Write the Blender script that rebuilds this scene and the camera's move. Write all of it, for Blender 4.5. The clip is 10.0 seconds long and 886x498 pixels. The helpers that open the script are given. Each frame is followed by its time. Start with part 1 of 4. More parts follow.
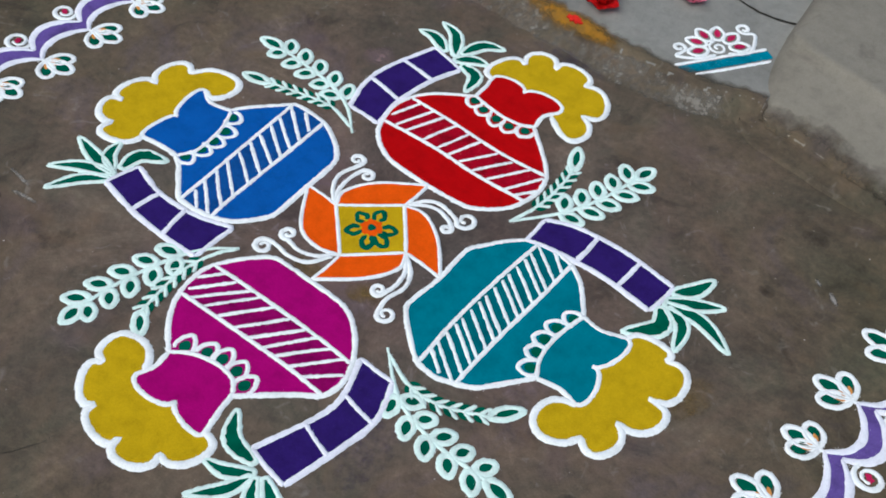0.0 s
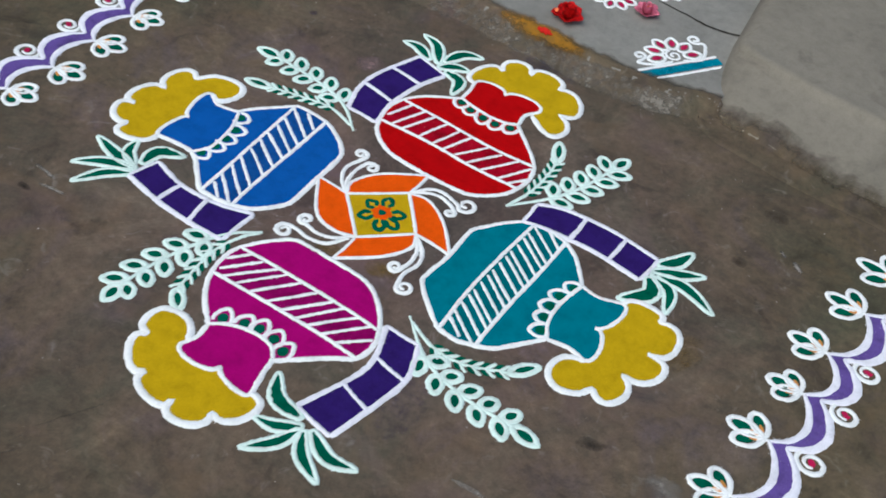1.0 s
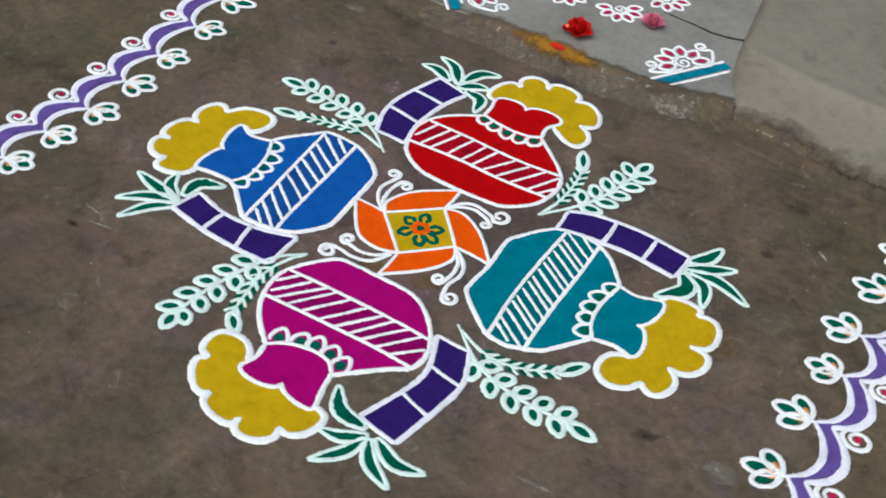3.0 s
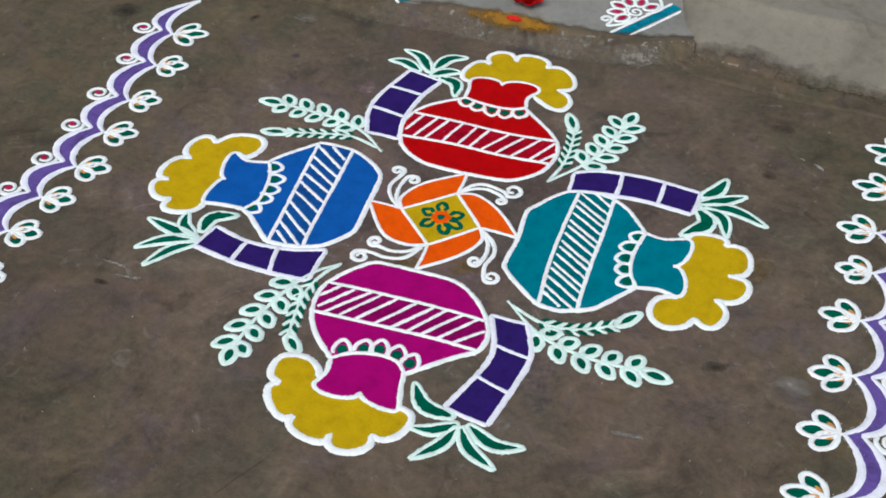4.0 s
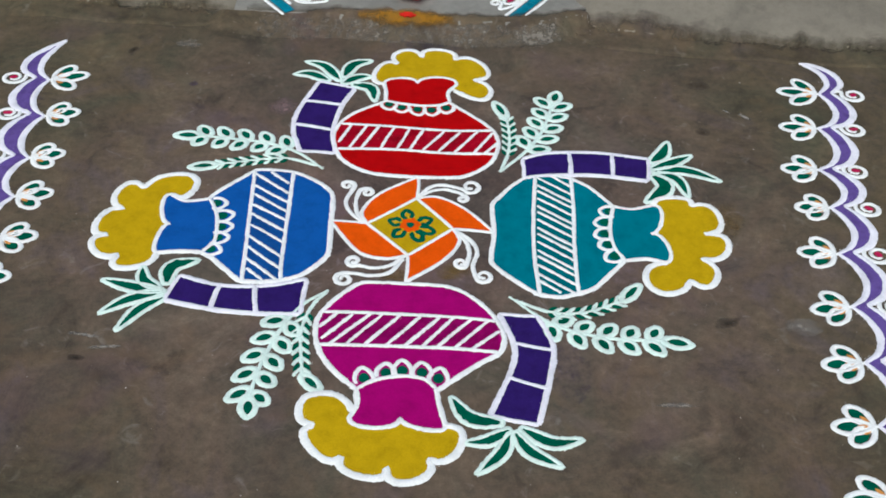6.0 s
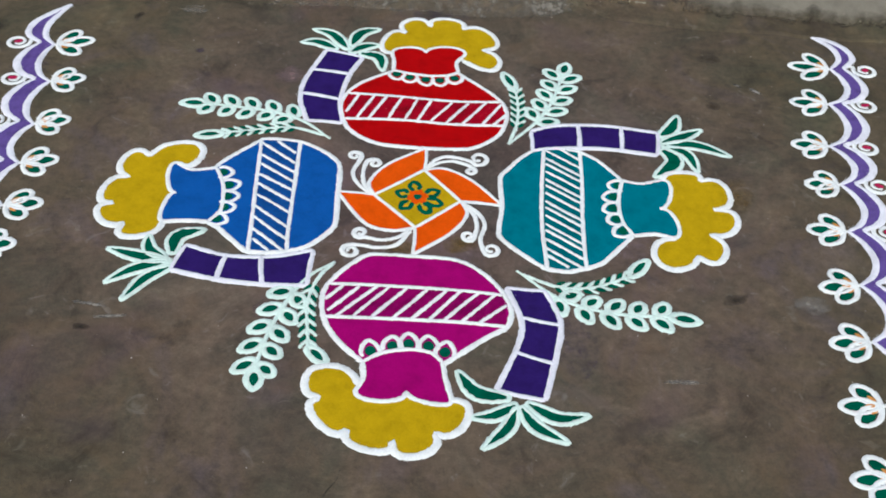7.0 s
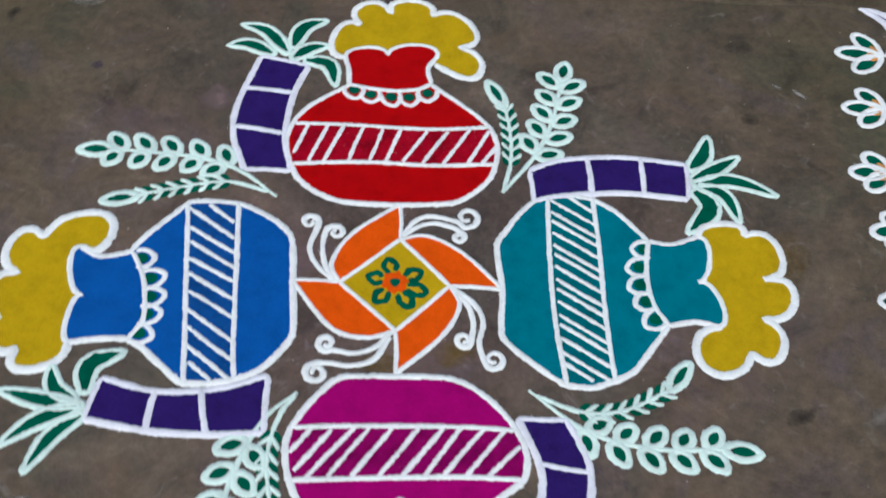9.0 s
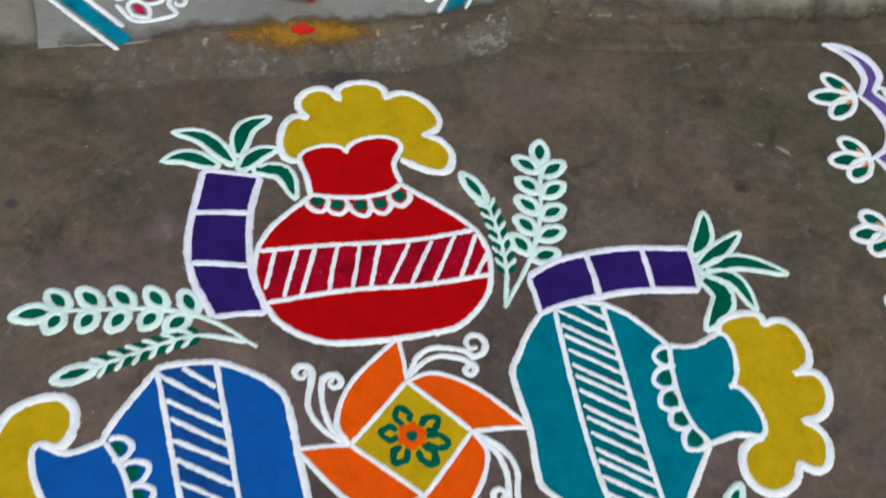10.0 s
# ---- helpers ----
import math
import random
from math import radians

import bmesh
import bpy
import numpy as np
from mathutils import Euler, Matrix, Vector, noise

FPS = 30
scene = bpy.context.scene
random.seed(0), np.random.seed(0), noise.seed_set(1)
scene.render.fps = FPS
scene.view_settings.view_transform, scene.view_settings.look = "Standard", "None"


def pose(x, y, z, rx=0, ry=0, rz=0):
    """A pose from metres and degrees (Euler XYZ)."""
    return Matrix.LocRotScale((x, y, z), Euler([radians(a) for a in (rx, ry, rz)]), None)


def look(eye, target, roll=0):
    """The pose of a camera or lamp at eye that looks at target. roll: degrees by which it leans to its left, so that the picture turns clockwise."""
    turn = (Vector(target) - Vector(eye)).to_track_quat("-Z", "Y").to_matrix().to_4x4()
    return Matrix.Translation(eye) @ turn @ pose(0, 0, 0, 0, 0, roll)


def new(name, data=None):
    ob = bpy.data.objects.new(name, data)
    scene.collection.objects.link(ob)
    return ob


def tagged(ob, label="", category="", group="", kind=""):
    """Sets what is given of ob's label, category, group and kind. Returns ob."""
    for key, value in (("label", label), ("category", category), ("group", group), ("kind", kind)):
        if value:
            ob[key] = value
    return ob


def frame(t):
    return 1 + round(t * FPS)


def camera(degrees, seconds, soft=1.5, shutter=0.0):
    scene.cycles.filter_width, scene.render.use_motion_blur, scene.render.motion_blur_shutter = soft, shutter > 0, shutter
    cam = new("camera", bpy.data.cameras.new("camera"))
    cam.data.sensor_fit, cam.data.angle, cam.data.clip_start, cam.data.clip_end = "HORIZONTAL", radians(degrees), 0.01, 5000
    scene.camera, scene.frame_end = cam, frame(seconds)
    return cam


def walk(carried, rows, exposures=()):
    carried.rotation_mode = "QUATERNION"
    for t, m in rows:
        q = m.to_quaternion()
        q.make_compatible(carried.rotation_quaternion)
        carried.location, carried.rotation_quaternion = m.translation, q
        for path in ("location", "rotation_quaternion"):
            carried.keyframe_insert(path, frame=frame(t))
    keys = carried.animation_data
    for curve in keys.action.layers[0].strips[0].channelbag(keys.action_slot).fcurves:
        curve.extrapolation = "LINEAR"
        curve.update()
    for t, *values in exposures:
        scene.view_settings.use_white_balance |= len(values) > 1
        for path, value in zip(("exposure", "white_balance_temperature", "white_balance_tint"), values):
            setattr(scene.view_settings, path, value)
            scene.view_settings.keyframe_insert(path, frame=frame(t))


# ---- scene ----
cam = camera(40.5, 10.0, 1.7, 0.4)
PATH = [
    (0, (0.928, -1.12, 1.608), (0.175, -0.03, 0.11), 6.1),
    (0.5, (0.931, -1.249, 1.623), (0.206, -0.087, 0.166), 7.8),
    (1, (0.881, -1.459, 1.615), (0.236, -0.19, 0.21), 10.3),
    (1.5, (0.917, -1.545, 1.627), (0.229, -0.255, 0.262), 9.9),
    (2, (0.963, -1.558, 1.636), (0.251, -0.282, 0.27), 10.0),
    (2.2, (0.976, -1.559, 1.628), (0.249, -0.273, 0.279), 9.4),
    (3.3, (0.683, -1.64, 1.615), (0.14, -0.279, 0.253), 4.5),
    (3.5, (0.595, -1.685, 1.609), (0.125, -0.29, 0.256), 2.4),
    (4, (0.578, -1.743, 1.616), (0.115, -0.35, 0.257), 0.9),
    (4.5, (0.493, -1.752, 1.602), (0.088, -0.314, 0.273), 0.1),
    (5, (0.277, -1.74, 1.578), (0.078, -0.3, 0.204), -1.7),
    (5.2, (0.202, -1.746, 1.537), (0.071, -0.277, 0.187), -1.5),
    (6.3, (0.098, -1.772, 1.571), (0.07, -0.296, 0.221), 3.0),
    (6.5, (0.101, -1.771, 1.572), (0.042, -0.3, 0.218), 2.9),
    (7, (0.085, -1.752, 1.563), (0.055, -0.316, 0.172), 3.3),
    (7.5, (0.076, -1.659, 1.564), (0.08, -0.261, 0.134), 3.3),
    (8, (0.064, -1.443, 1.524), (0.096, -0.137, 0.009), 4.4),
    (8.5, (0.039, -1.202, 1.522), (0.058, -0.015, -0.088), 2.9),
    (9, (-0.041, -1.037, 1.528), (0.074, 0.133, -0.09), 6.2),
    (9.5, (-0.195, -0.858, 1.507), (0.079, 0.26, -0.128), 6.4),
    (10, (-0.295, -0.638, 1.502), (0.134, 0.394, -0.157), 14.0),
]
walk(cam, [(t, look(eye, target, roll)) for t, eye, target, roll in PATH], [(0, 0.28, 5700, 1.5), (0.5, 0.22, 5730, 1.5), (1, 0.26, 5760, 1.5), (2, 0.33, 5950, 1.5), (4, 0.32, 5950, 1.5), (5, 0.26, 5950, 1.5),
    (6.5, 0.29, 5950, 1.5), (7.5, 0.29, 5900, 1.5), (8.5, 0.22, 5800, 1.5), (9, 0.16, 5720, 1.5), (10, 0.18, 5880, 1.5)])

# ---------------------------------------------------------------- daylight: a dull, even sky
world = bpy.data.worlds.new("world")
scene.world = world
world.use_nodes = True
wn = world.node_tree.nodes
sky = wn.new("ShaderNodeTexSky")
sky.sky_type = "NISHITA"
sky.sun_disc = False
sky.sun_elevation = radians(52)
sky.sun_rotation = radians(200)
sky.air_density, sky.dust_density, sky.ozone_density = 1.0, 6.0, 0.6
world.node_tree.links.new(sky.outputs["Color"], wn["Background"].inputs["Color"])
wn["Background"].inputs["Strength"].default_value = 0.10
sun = new("sun", bpy.data.lights.new("sun", "SUN"))
sun.data.energy, sun.data.angle, sun.data.color = 1.1, radians(28), (1.0, 0.97, 0.92)
sun.matrix_world = look((0.6, -1.9, 3.0), (0, 0, 0))


# ---------------------------------------------------------------- materials
def node_material(name, rough=0.9):
    m = bpy.data.materials.new(name)
    m.use_nodes = True
    b = m.node_tree.nodes["Principled BSDF"]
    b.inputs["Roughness"].default_value = rough
    b.inputs["Specular IOR Level"].default_value = 0.25
    return m, m.node_tree.nodes, m.node_tree.links, b


def noise_tex(n, l, coord, scale, detail=4.0, rough=0.6, distortion=0.0):
    t = n.new("ShaderNodeTexNoise")
    t.inputs["Scale"].default_value = scale
    t.inputs["Detail"].default_value = detail
    t.inputs["Roughness"].default_value = rough
    t.inputs["Distortion"].default_value = distortion
    l.new(coord, t.inputs["Vector"])
    return t.outputs["Fac"]


def ramp(n, l, fac, stops):
    r = n.new("ShaderNodeValToRGB")
    e = r.color_ramp.elements
    while len(e) < len(stops):
        e.new(0.5)
    for el, (p, c) in zip(e, stops):
        el.position = p
        el.color = (*c, 1) if len(c) == 3 else c
    l.new(fac, r.inputs["Fac"])
    return r.outputs["Color"]


def mixed(n, l, fac, a, b, kind="MIX"):
    m = n.new("ShaderNodeMix")
    m.data_type = "RGBA"
    m.blend_type = kind
    for value, slot in ((fac, m.inputs["Factor"]), (a, m.inputs["A"]), (b, m.inputs["B"])):
        if isinstance(value, (int, float)):
            slot.default_value = value
        elif isinstance(value, tuple):
            slot.default_value = (*value, 1)
        else:
            l.new(value, slot)
    return [o for o in m.outputs if o.type == "RGBA"][0]


def bump(n, l, b, heights):
    last = None
    for fac, strength, dist in heights:
        k = n.new("ShaderNodeBump")
        k.inputs["Strength"].default_value = strength
        k.inputs["Distance"].default_value = dist
        l.new(fac, k.inputs["Height"])
        if last:
            l.new(last, k.inputs["Normal"])
        last = k.outputs["Normal"]
    l.new(last, b.inputs["Normal"])


def feathered(m, b, ragged=0.7, scale=55, spread=0.42):
    """Lets a stain or smear thin out towards its own edge, where the mesh's cover falls to nothing."""
    n, l = m.node_tree.nodes, m.node_tree.links
    p = n.new("ShaderNodeNewGeometry").outputs["Position"]
    a = n.new("ShaderNodeAttribute")
    a.attribute_name = "cover"
    f = noise_tex(n, l, p, scale, 8, 0.72)
    k = n.new("ShaderNodeMath")
    k.operation = "MULTIPLY_ADD"
    l.new(f, k.inputs[0])
    k.inputs[1].default_value = ragged * 2
    l.new(a.outputs["Fac"], k.inputs[2])
    r = ramp(n, l, k.outputs[0], [(0.0, (0, 0, 0)), (1.0, (1, 1, 1))])
    r.node.color_ramp.elements[0].position = min(0.95, ragged * 0.95)
    r.node.color_ramp.elements[1].position = min(1.0, ragged * 0.95 + spread)
    mix = n.new("ShaderNodeMixShader")
    clear = n.new("ShaderNodeBsdfTransparent")
    l.new(r, mix.inputs[0])
    l.new(clear.outputs[0], mix.inputs[1])
    l.new(b.outputs[0], mix.inputs[2])
    l.new(mix.outputs[0], n["Material Output"].inputs["Surface"])


def powder(name, colour, mottle=0.16, dust=0.05):
    """Coloured rangoli powder: dry grains, thin in places, with a trace of white dust."""
    m, n, l, b = node_material(name, 0.95)
    b.inputs["Specular IOR Level"].default_value = 0.04
    p = n.new("ShaderNodeNewGeometry").outputs["Position"]
    patch = noise_tex(n, l, p, 26, 5, 0.65)
    grain = noise_tex(n, l, p, 620, 3, 0.7)
    dark = tuple(c * (1 - 2.0 * mottle) for c in colour)
    light = tuple(min(1, c * (1 + 1.2 * mottle)) for c in colour)
    c1 = ramp(n, l, patch, [(0.3, dark), (0.5, colour), (0.72, light)])
    c2 = ramp(n, l, grain, [(0.3, (0.78, 0.78, 0.78)), (0.55, (1, 1, 1)), (0.75, (1.12, 1.12, 1.12))])
    c3 = mixed(n, l, 1.0, c1, c2, "MULTIPLY")
    fleck = noise_tex(n, l, p, 300, 2, 0.5)
    f = ramp(n, l, fleck, [(0.66, (0, 0, 0)), (0.8, (dust * 4, dust * 4, dust * 4))])
    c4 = mixed(n, l, f, c3, (0.7, 0.7, 0.7))
    l.new(c4, b.inputs["Base Color"])
    bump(n, l, b, [(patch, 0.25, 0.002), (grain, 0.5, 0.0008)])
    return m


mint_white = powder("mint_white_powder", (0.66, 0.79, 0.745), 0.10, 0.0)
lilac_white = powder("lilac_white_powder", (0.755, 0.745, 0.825), 0.08, 0.0)
# the darker tone between the hatch strokes, put into copies of the pot colours
red_band = powder("darkened_red_band", (0.290, 0.0004, 0.012), 0.22, 0.03)
blue_band = powder("darkened_blue_band", (0.010, 0.066, 0.255), 0.16, 0.01)
teal_band = powder("darkened_teal_band", (0.0, 0.115, 0.140), 0.16, 0.01)
magenta_band = powder("darkened_magenta_band", (0.215, 0.0005, 0.090), 0.20, 0.015)
white = powder("white_powder", (0.80, 0.81, 0.82), 0.07, 0.0)
red = powder("red_powder", (0.385, 0.0002, 0.002), 0.10, 0.0)
blue = powder("blue_powder", (0.010, 0.083, 0.335), 0.09, 0.005)
teal = powder("teal_powder", (0.0, 0.150, 0.205), 0.09, 0.005)
magenta = powder("magenta_powder", (0.31, 0.0003, 0.132), 0.10, 0.002)
indigo = powder("indigo_powder", (0.024, 0.010, 0.108), 0.12, 0.008)
yellow = powder("yellow_powder", (0.46, 0.30, 0.003), 0.09, 0.004)
orange = powder("orange_powder", (0.69, 0.080, 0.0005), 0.08, 0.002)
green = powder("green_powder", (0.001, 0.086, 0.050), 0.16, 0.012)
violet = powder("violet_powder", (0.112, 0.070, 0.262), 0.18, 0.03)
crimson = powder("crimson_powder", (0.42, 0.012, 0.075), 0.18, 0.05)
peach = powder("peach_powder", (0.62, 0.27, 0.07), 0.18, 0.05)
turquoise = powder("turquoise_powder", (0.010, 0.175, 0.26), 0.22, 0.08)


def washed_ground(name, feather=False):
    m, n, l, b = node_material(name, 0.82)
    p = n.new("ShaderNodeNewGeometry").outputs["Position"]
    broad = noise_tex(n, l, p, 1.6, 3, 0.55, 0.5)
    hue = noise_tex(n, l, p, 3.7, 5, 0.65, 0.8)
    blot = noise_tex(n, l, p, 8.0, 9, 0.70, 0.9)
    fine = noise_tex(n, l, p, 52, 8, 0.74)
    grain = noise_tex(n, l, p, 420, 4, 0.7)
    tone = ramp(n, l, hue, [(0.30, (0.082, 0.075, 0.052)), (0.43, (0.094, 0.076, 0.054)), (0.55, (0.112, 0.083, 0.058)), (0.68, (0.104, 0.080, 0.077))])
    m0 = ramp(n, l, broad, [(0.3, (0.80, 0.80, 0.79)), (0.5, (1, 1, 1)), (0.7, (1.15, 1.15, 1.15))])
    c = mixed(n, l, 1.0, tone, m0, "MULTIPLY")
    m1 = ramp(n, l, blot, [(0.30, (0.44, 0.43, 0.41)), (0.43, (0.84, 0.84, 0.83)), (0.55, (1.04, 1.04, 1.04)), (0.74, (1.55, 1.54, 1.52))])
    c = mixed(n, l, 1.0, c, m1, "MULTIPLY")
    m2 = ramp(n, l, fine, [(0.27, (0.55, 0.54, 0.53)), (0.5, (1, 1, 1)), (0.76, (1.55, 1.53, 1.50))])
    c = mixed(n, l, 0.70, c, m2, "MULTIPLY")
    m3 = ramp(n, l, grain, [(0.3, (0.75, 0.75, 0.75)), (0.55, (1, 1, 1)), (0.8, (1.3, 1.3, 1.3))])
    c = mixed(n, l, 0.6, c, m3, "MULTIPLY")
    # faint strokes of the broom
    mp = n.new("ShaderNodeMapping")
    mp.inputs["Scale"].default_value = (1.6, 9, 1)
    mp.inputs["Rotation"].default_value = (0, 0, radians(12))
    l.new(p, mp.inputs["Vector"])
    streak = noise_tex(n, l, mp.outputs["Vector"], 2.6, 6, 0.7, 0.7)
    m4 = ramp(n, l, streak, [(0.35, (0.95, 0.95, 0.95)), (0.5, (1, 1, 1)), (0.72, (1.08, 1.08, 1.07))])
    c = mixed(n, l, 1.0, c, m4, "MULTIPLY")
    # pale scuffs, dark pits and a trace of spilt colour
    spot = noise_tex(n, l, p, 17, 4, 0.6, 1.6)
    s1 = ramp(n, l, spot, [(0.62, (0, 0, 0)), (0.76, (0.40, 0.40, 0.40))])
    c = mixed(n, l, s1, c, (0.27, 0.245, 0.215))
    pit = noise_tex(n, l, p, 9, 4, 0.55, 0.5)
    s2 = ramp(n, l, pit, [(0.30, (0.45, 0.45, 0.45)), (0.41, (0, 0, 0))])
    c = mixed(n, l, s2, c, (0.034, 0.028, 0.023))
    rust = noise_tex(n, l, p, 6.1, 5, 0.62, 1.1)
    s4 = ramp(n, l, rust, [(0.55, (0, 0, 0)), (0.72, (0.34, 0.34, 0.34))])
    c = mixed(n, l, s4, c, (0.150, 0.098, 0.052))
    spill = noise_tex(n, l, p, 5.3, 3, 0.5, 0.4)
    s3 = ramp(n, l, spill, [(0.58, (0, 0, 0)), (0.72, (0.22, 0.22, 0.22))])
    c = mixed(n, l, s3, c, (0.115, 0.070, 0.100))
    # mauve centre to olive surround, with a vignette-like darkening outwards put into the colour
    warp = n.new("ShaderNodeVectorMath")
    warp.operation = "LENGTH"
    l.new(p, warp.inputs[0])
    edge = n.new("ShaderNodeMath")
    edge.operation = "MULTIPLY_ADD"
    l.new(broad, edge.inputs[0])
    edge.inputs[1].default_value = 0.9
    l.new(warp.outputs["Value"], edge.inputs[2])
    shrink = n.new("ShaderNodeMath")
    shrink.operation = "MULTIPLY"
    shrink.inputs[1].default_value = 0.72
    l.new(edge.outputs[0], shrink.inputs[0])
    vignette_tint = ramp(n, l, shrink.outputs[0], [(0.44, (1.00, 0.905, 1.10)), (0.70, (1.04, 0.99, 1.03)), (1.0, (0.80, 0.820, 0.71))])
    c = mixed(n, l, 1.0, c, vignette_tint, "MULTIPLY")
    l.new(c, b.inputs["Base Color"])
    rr = ramp(n, l, blot, [(0.3, (0.66, 0.66, 0.66)), (0.7, (0.9, 0.9, 0.9))])
    l.new(rr, b.inputs["Roughness"])
    bump(n, l, b, [(blot, 0.35, 0.012), (fine, 0.45, 0.004), (grain, 0.45, 0.001)])
    if feather:
        feathered(m, b, 0.45, 30, 0.57)
    return m


def cement(name, base, stain, ragged=0.0, scraps=34):
    m, n, l, b = node_material(name, 0.85)
    p = n.new("ShaderNodeNewGeometry").outputs["Position"]
    broad = noise_tex(n, l, p, 3.2, 5, 0.6, 0.5)
    fine = noise_tex(n, l, p, 38, 8, 0.7)
    grain = noise_tex(n, l, p, 380, 3, 0.7)
    dark = tuple(c * 0.74 for c in base)
    light = tuple(c * 1.14 for c in base)
    c = ramp(n, l, broad, [(0.32, dark), (0.5, base), (0.7, light)])
    m2 = ramp(n, l, fine, [(0.25, (0.80, 0.80, 0.79)), (0.5, (1, 1, 1)), (0.78, (1.14, 1.14, 1.14))])
    c = mixed(n, l, 1.0, c, m2, "MULTIPLY")
    m3 = ramp(n, l, grain, [(0.3, (0.84, 0.84, 0.84)), (0.6, (1, 1, 1))])
    c = mixed(n, l, 1.0, c, m3, "MULTIPLY")
    blot = noise_tex(n, l, p, 7.5, 4, 0.6, 0.8)
    s = ramp(n, l, blot, [(0.60, (0, 0, 0)), (0.74, (stain, stain, stain))])
    c = mixed(n, l, s, c, (0.10, 0.085, 0.070))
    l.new(c, b.inputs["Base Color"])
    bump(n, l, b, [(broad, 0.3, 0.02), (fine, 0.35, 0.003), (grain, 0.35, 0.0008)])
    if ragged:
        feathered(m, b, ragged, scraps, 0.42 if scraps < 60 else 0.85)
    return m


ground_mat = washed_ground("washed_earth_concrete")
wash_mat = washed_ground("earth_wash", True)
plinth_mat = cement("plinth_cement", (0.188, 0.168, 0.137), 0.8)
sill_mat = cement("sill_cement", (0.225, 0.215, 0.195), 0.3)


def plain(name, colour, rough=0.7, var=0.2, scale=60):
    m, n, l, b = node_material(name, rough)
    p = n.new("ShaderNodeNewGeometry").outputs["Position"]
    f = noise_tex(n, l, p, scale, 4, 0.6)
    c = ramp(n, l, f, [(0.3, tuple(v * (1 - var) for v in colour)), (0.7, tuple(min(1, v * (1 + var)) for v in colour))])
    l.new(c, b.inputs["Base Color"])
    bump(n, l, b, [(f, 0.3, 0.002)])
    return m


red_petal = plain("red_petal", (0.74, 0.007, 0.009), 0.6, 0.35, 90)
pink_petal = plain("pink_petal", (0.90, 0.27, 0.40), 0.6, 0.25, 90)
stigma_mat = plain("flower_stigma", (0.75, 0.16, 0.06), 0.6)
chip_mat = plain("pale_chip", (0.36, 0.33, 0.30), 0.8, 0.3, 200)
crumb_mat = plain("mortar_crumb", (0.19, 0.165, 0.14), 0.85, 0.4, 120)
pebble_mat = plain("dark_pebble", (0.055, 0.045, 0.038), 0.8, 0.3, 200)
crack_mat = plain("crack_soil", (0.055, 0.048, 0.040), 0.95, 0.3, 100)

# ---------------------------------------------------------------- shaping helpers
MM = 0.001


def thing(name, at, label, category, group="", kind=""):
    e = new(name)
    e.empty_display_size = 0.05
    e.location = (at[0], at[1], at[2] if len(at) > 2 else 0.0)
    return tagged(e, label, category, group, kind)


def world_place(ob):
    v = Vector((0, 0, 0))
    while ob:
        v += ob.location
        ob = ob.parent
    return v


def part(name, bm, material, parent, label=""):
    """Links a bmesh, given in world metres, as one mesh under a thing or a part."""
    if parent is not None:
        off = world_place(parent)
        bmesh.ops.translate(bm, verts=bm.verts, vec=-off)
    me = bpy.data.meshes.new(name)
    bm.to_mesh(me)
    bm.free()
    me.materials.append(material)
    ob = new(name, me)
    if parent is not None:
        ob.parent = parent
    if label:
        ob["label"] = label
    return ob


def vec(p):
    return np.array(p, float)


def spline(points, closed=False, n=10):
    """A smooth hand-drawn line through the points."""
    p = [vec(q) for q in points]
    if closed:
        p = [p[-1]] + p + [p[0], p[1]]
    else:
        p = [2 * p[0] - p[1]] + p + [2 * p[-1] - p[-2]]
    out = []
    for i in range(1, len(p) - 2):
        a, b, c, d = p[i - 1:i + 3]
        for k in range(n):
            t = k / n
            out.append(0.5 * (2 * b + (c - a) * t + (2 * a - 5 * b + 4 * c - d) * t * t + (3 * b - a - 3 * c + d) * t ** 3))
    if not closed:
        out.append(p[-2])
    return np.array(out)


def evenly(path, step, closed=False):
    q = np.vstack([path, path[:1]]) if closed else np.array(path)
    s = np.concatenate([[0], np.cumsum(np.linalg.norm(np.diff(q, axis=0), axis=1))])
    m = max(3, int(round(s[-1] / step)) + 1)
    u = np.linspace(0, s[-1], m)
    r = np.column_stack([np.interp(u, s, q[:, 0]), np.interp(u, s, q[:, 1])])
    return r[:-1] if closed else r


def even_count(path, count):
    s = np.concatenate([[0], np.cumsum(np.linalg.norm(np.diff(path, axis=0), axis=1))])
    u = np.linspace(0, s[-1], count)
    return np.column_stack([np.interp(u, s, path[:, 0]), np.interp(u, s, path[:, 1])])


def hand(x, y, scale, seed=0.0):
    return noise.noise(Vector((x * scale, y * scale, seed)))


TRAILS = []


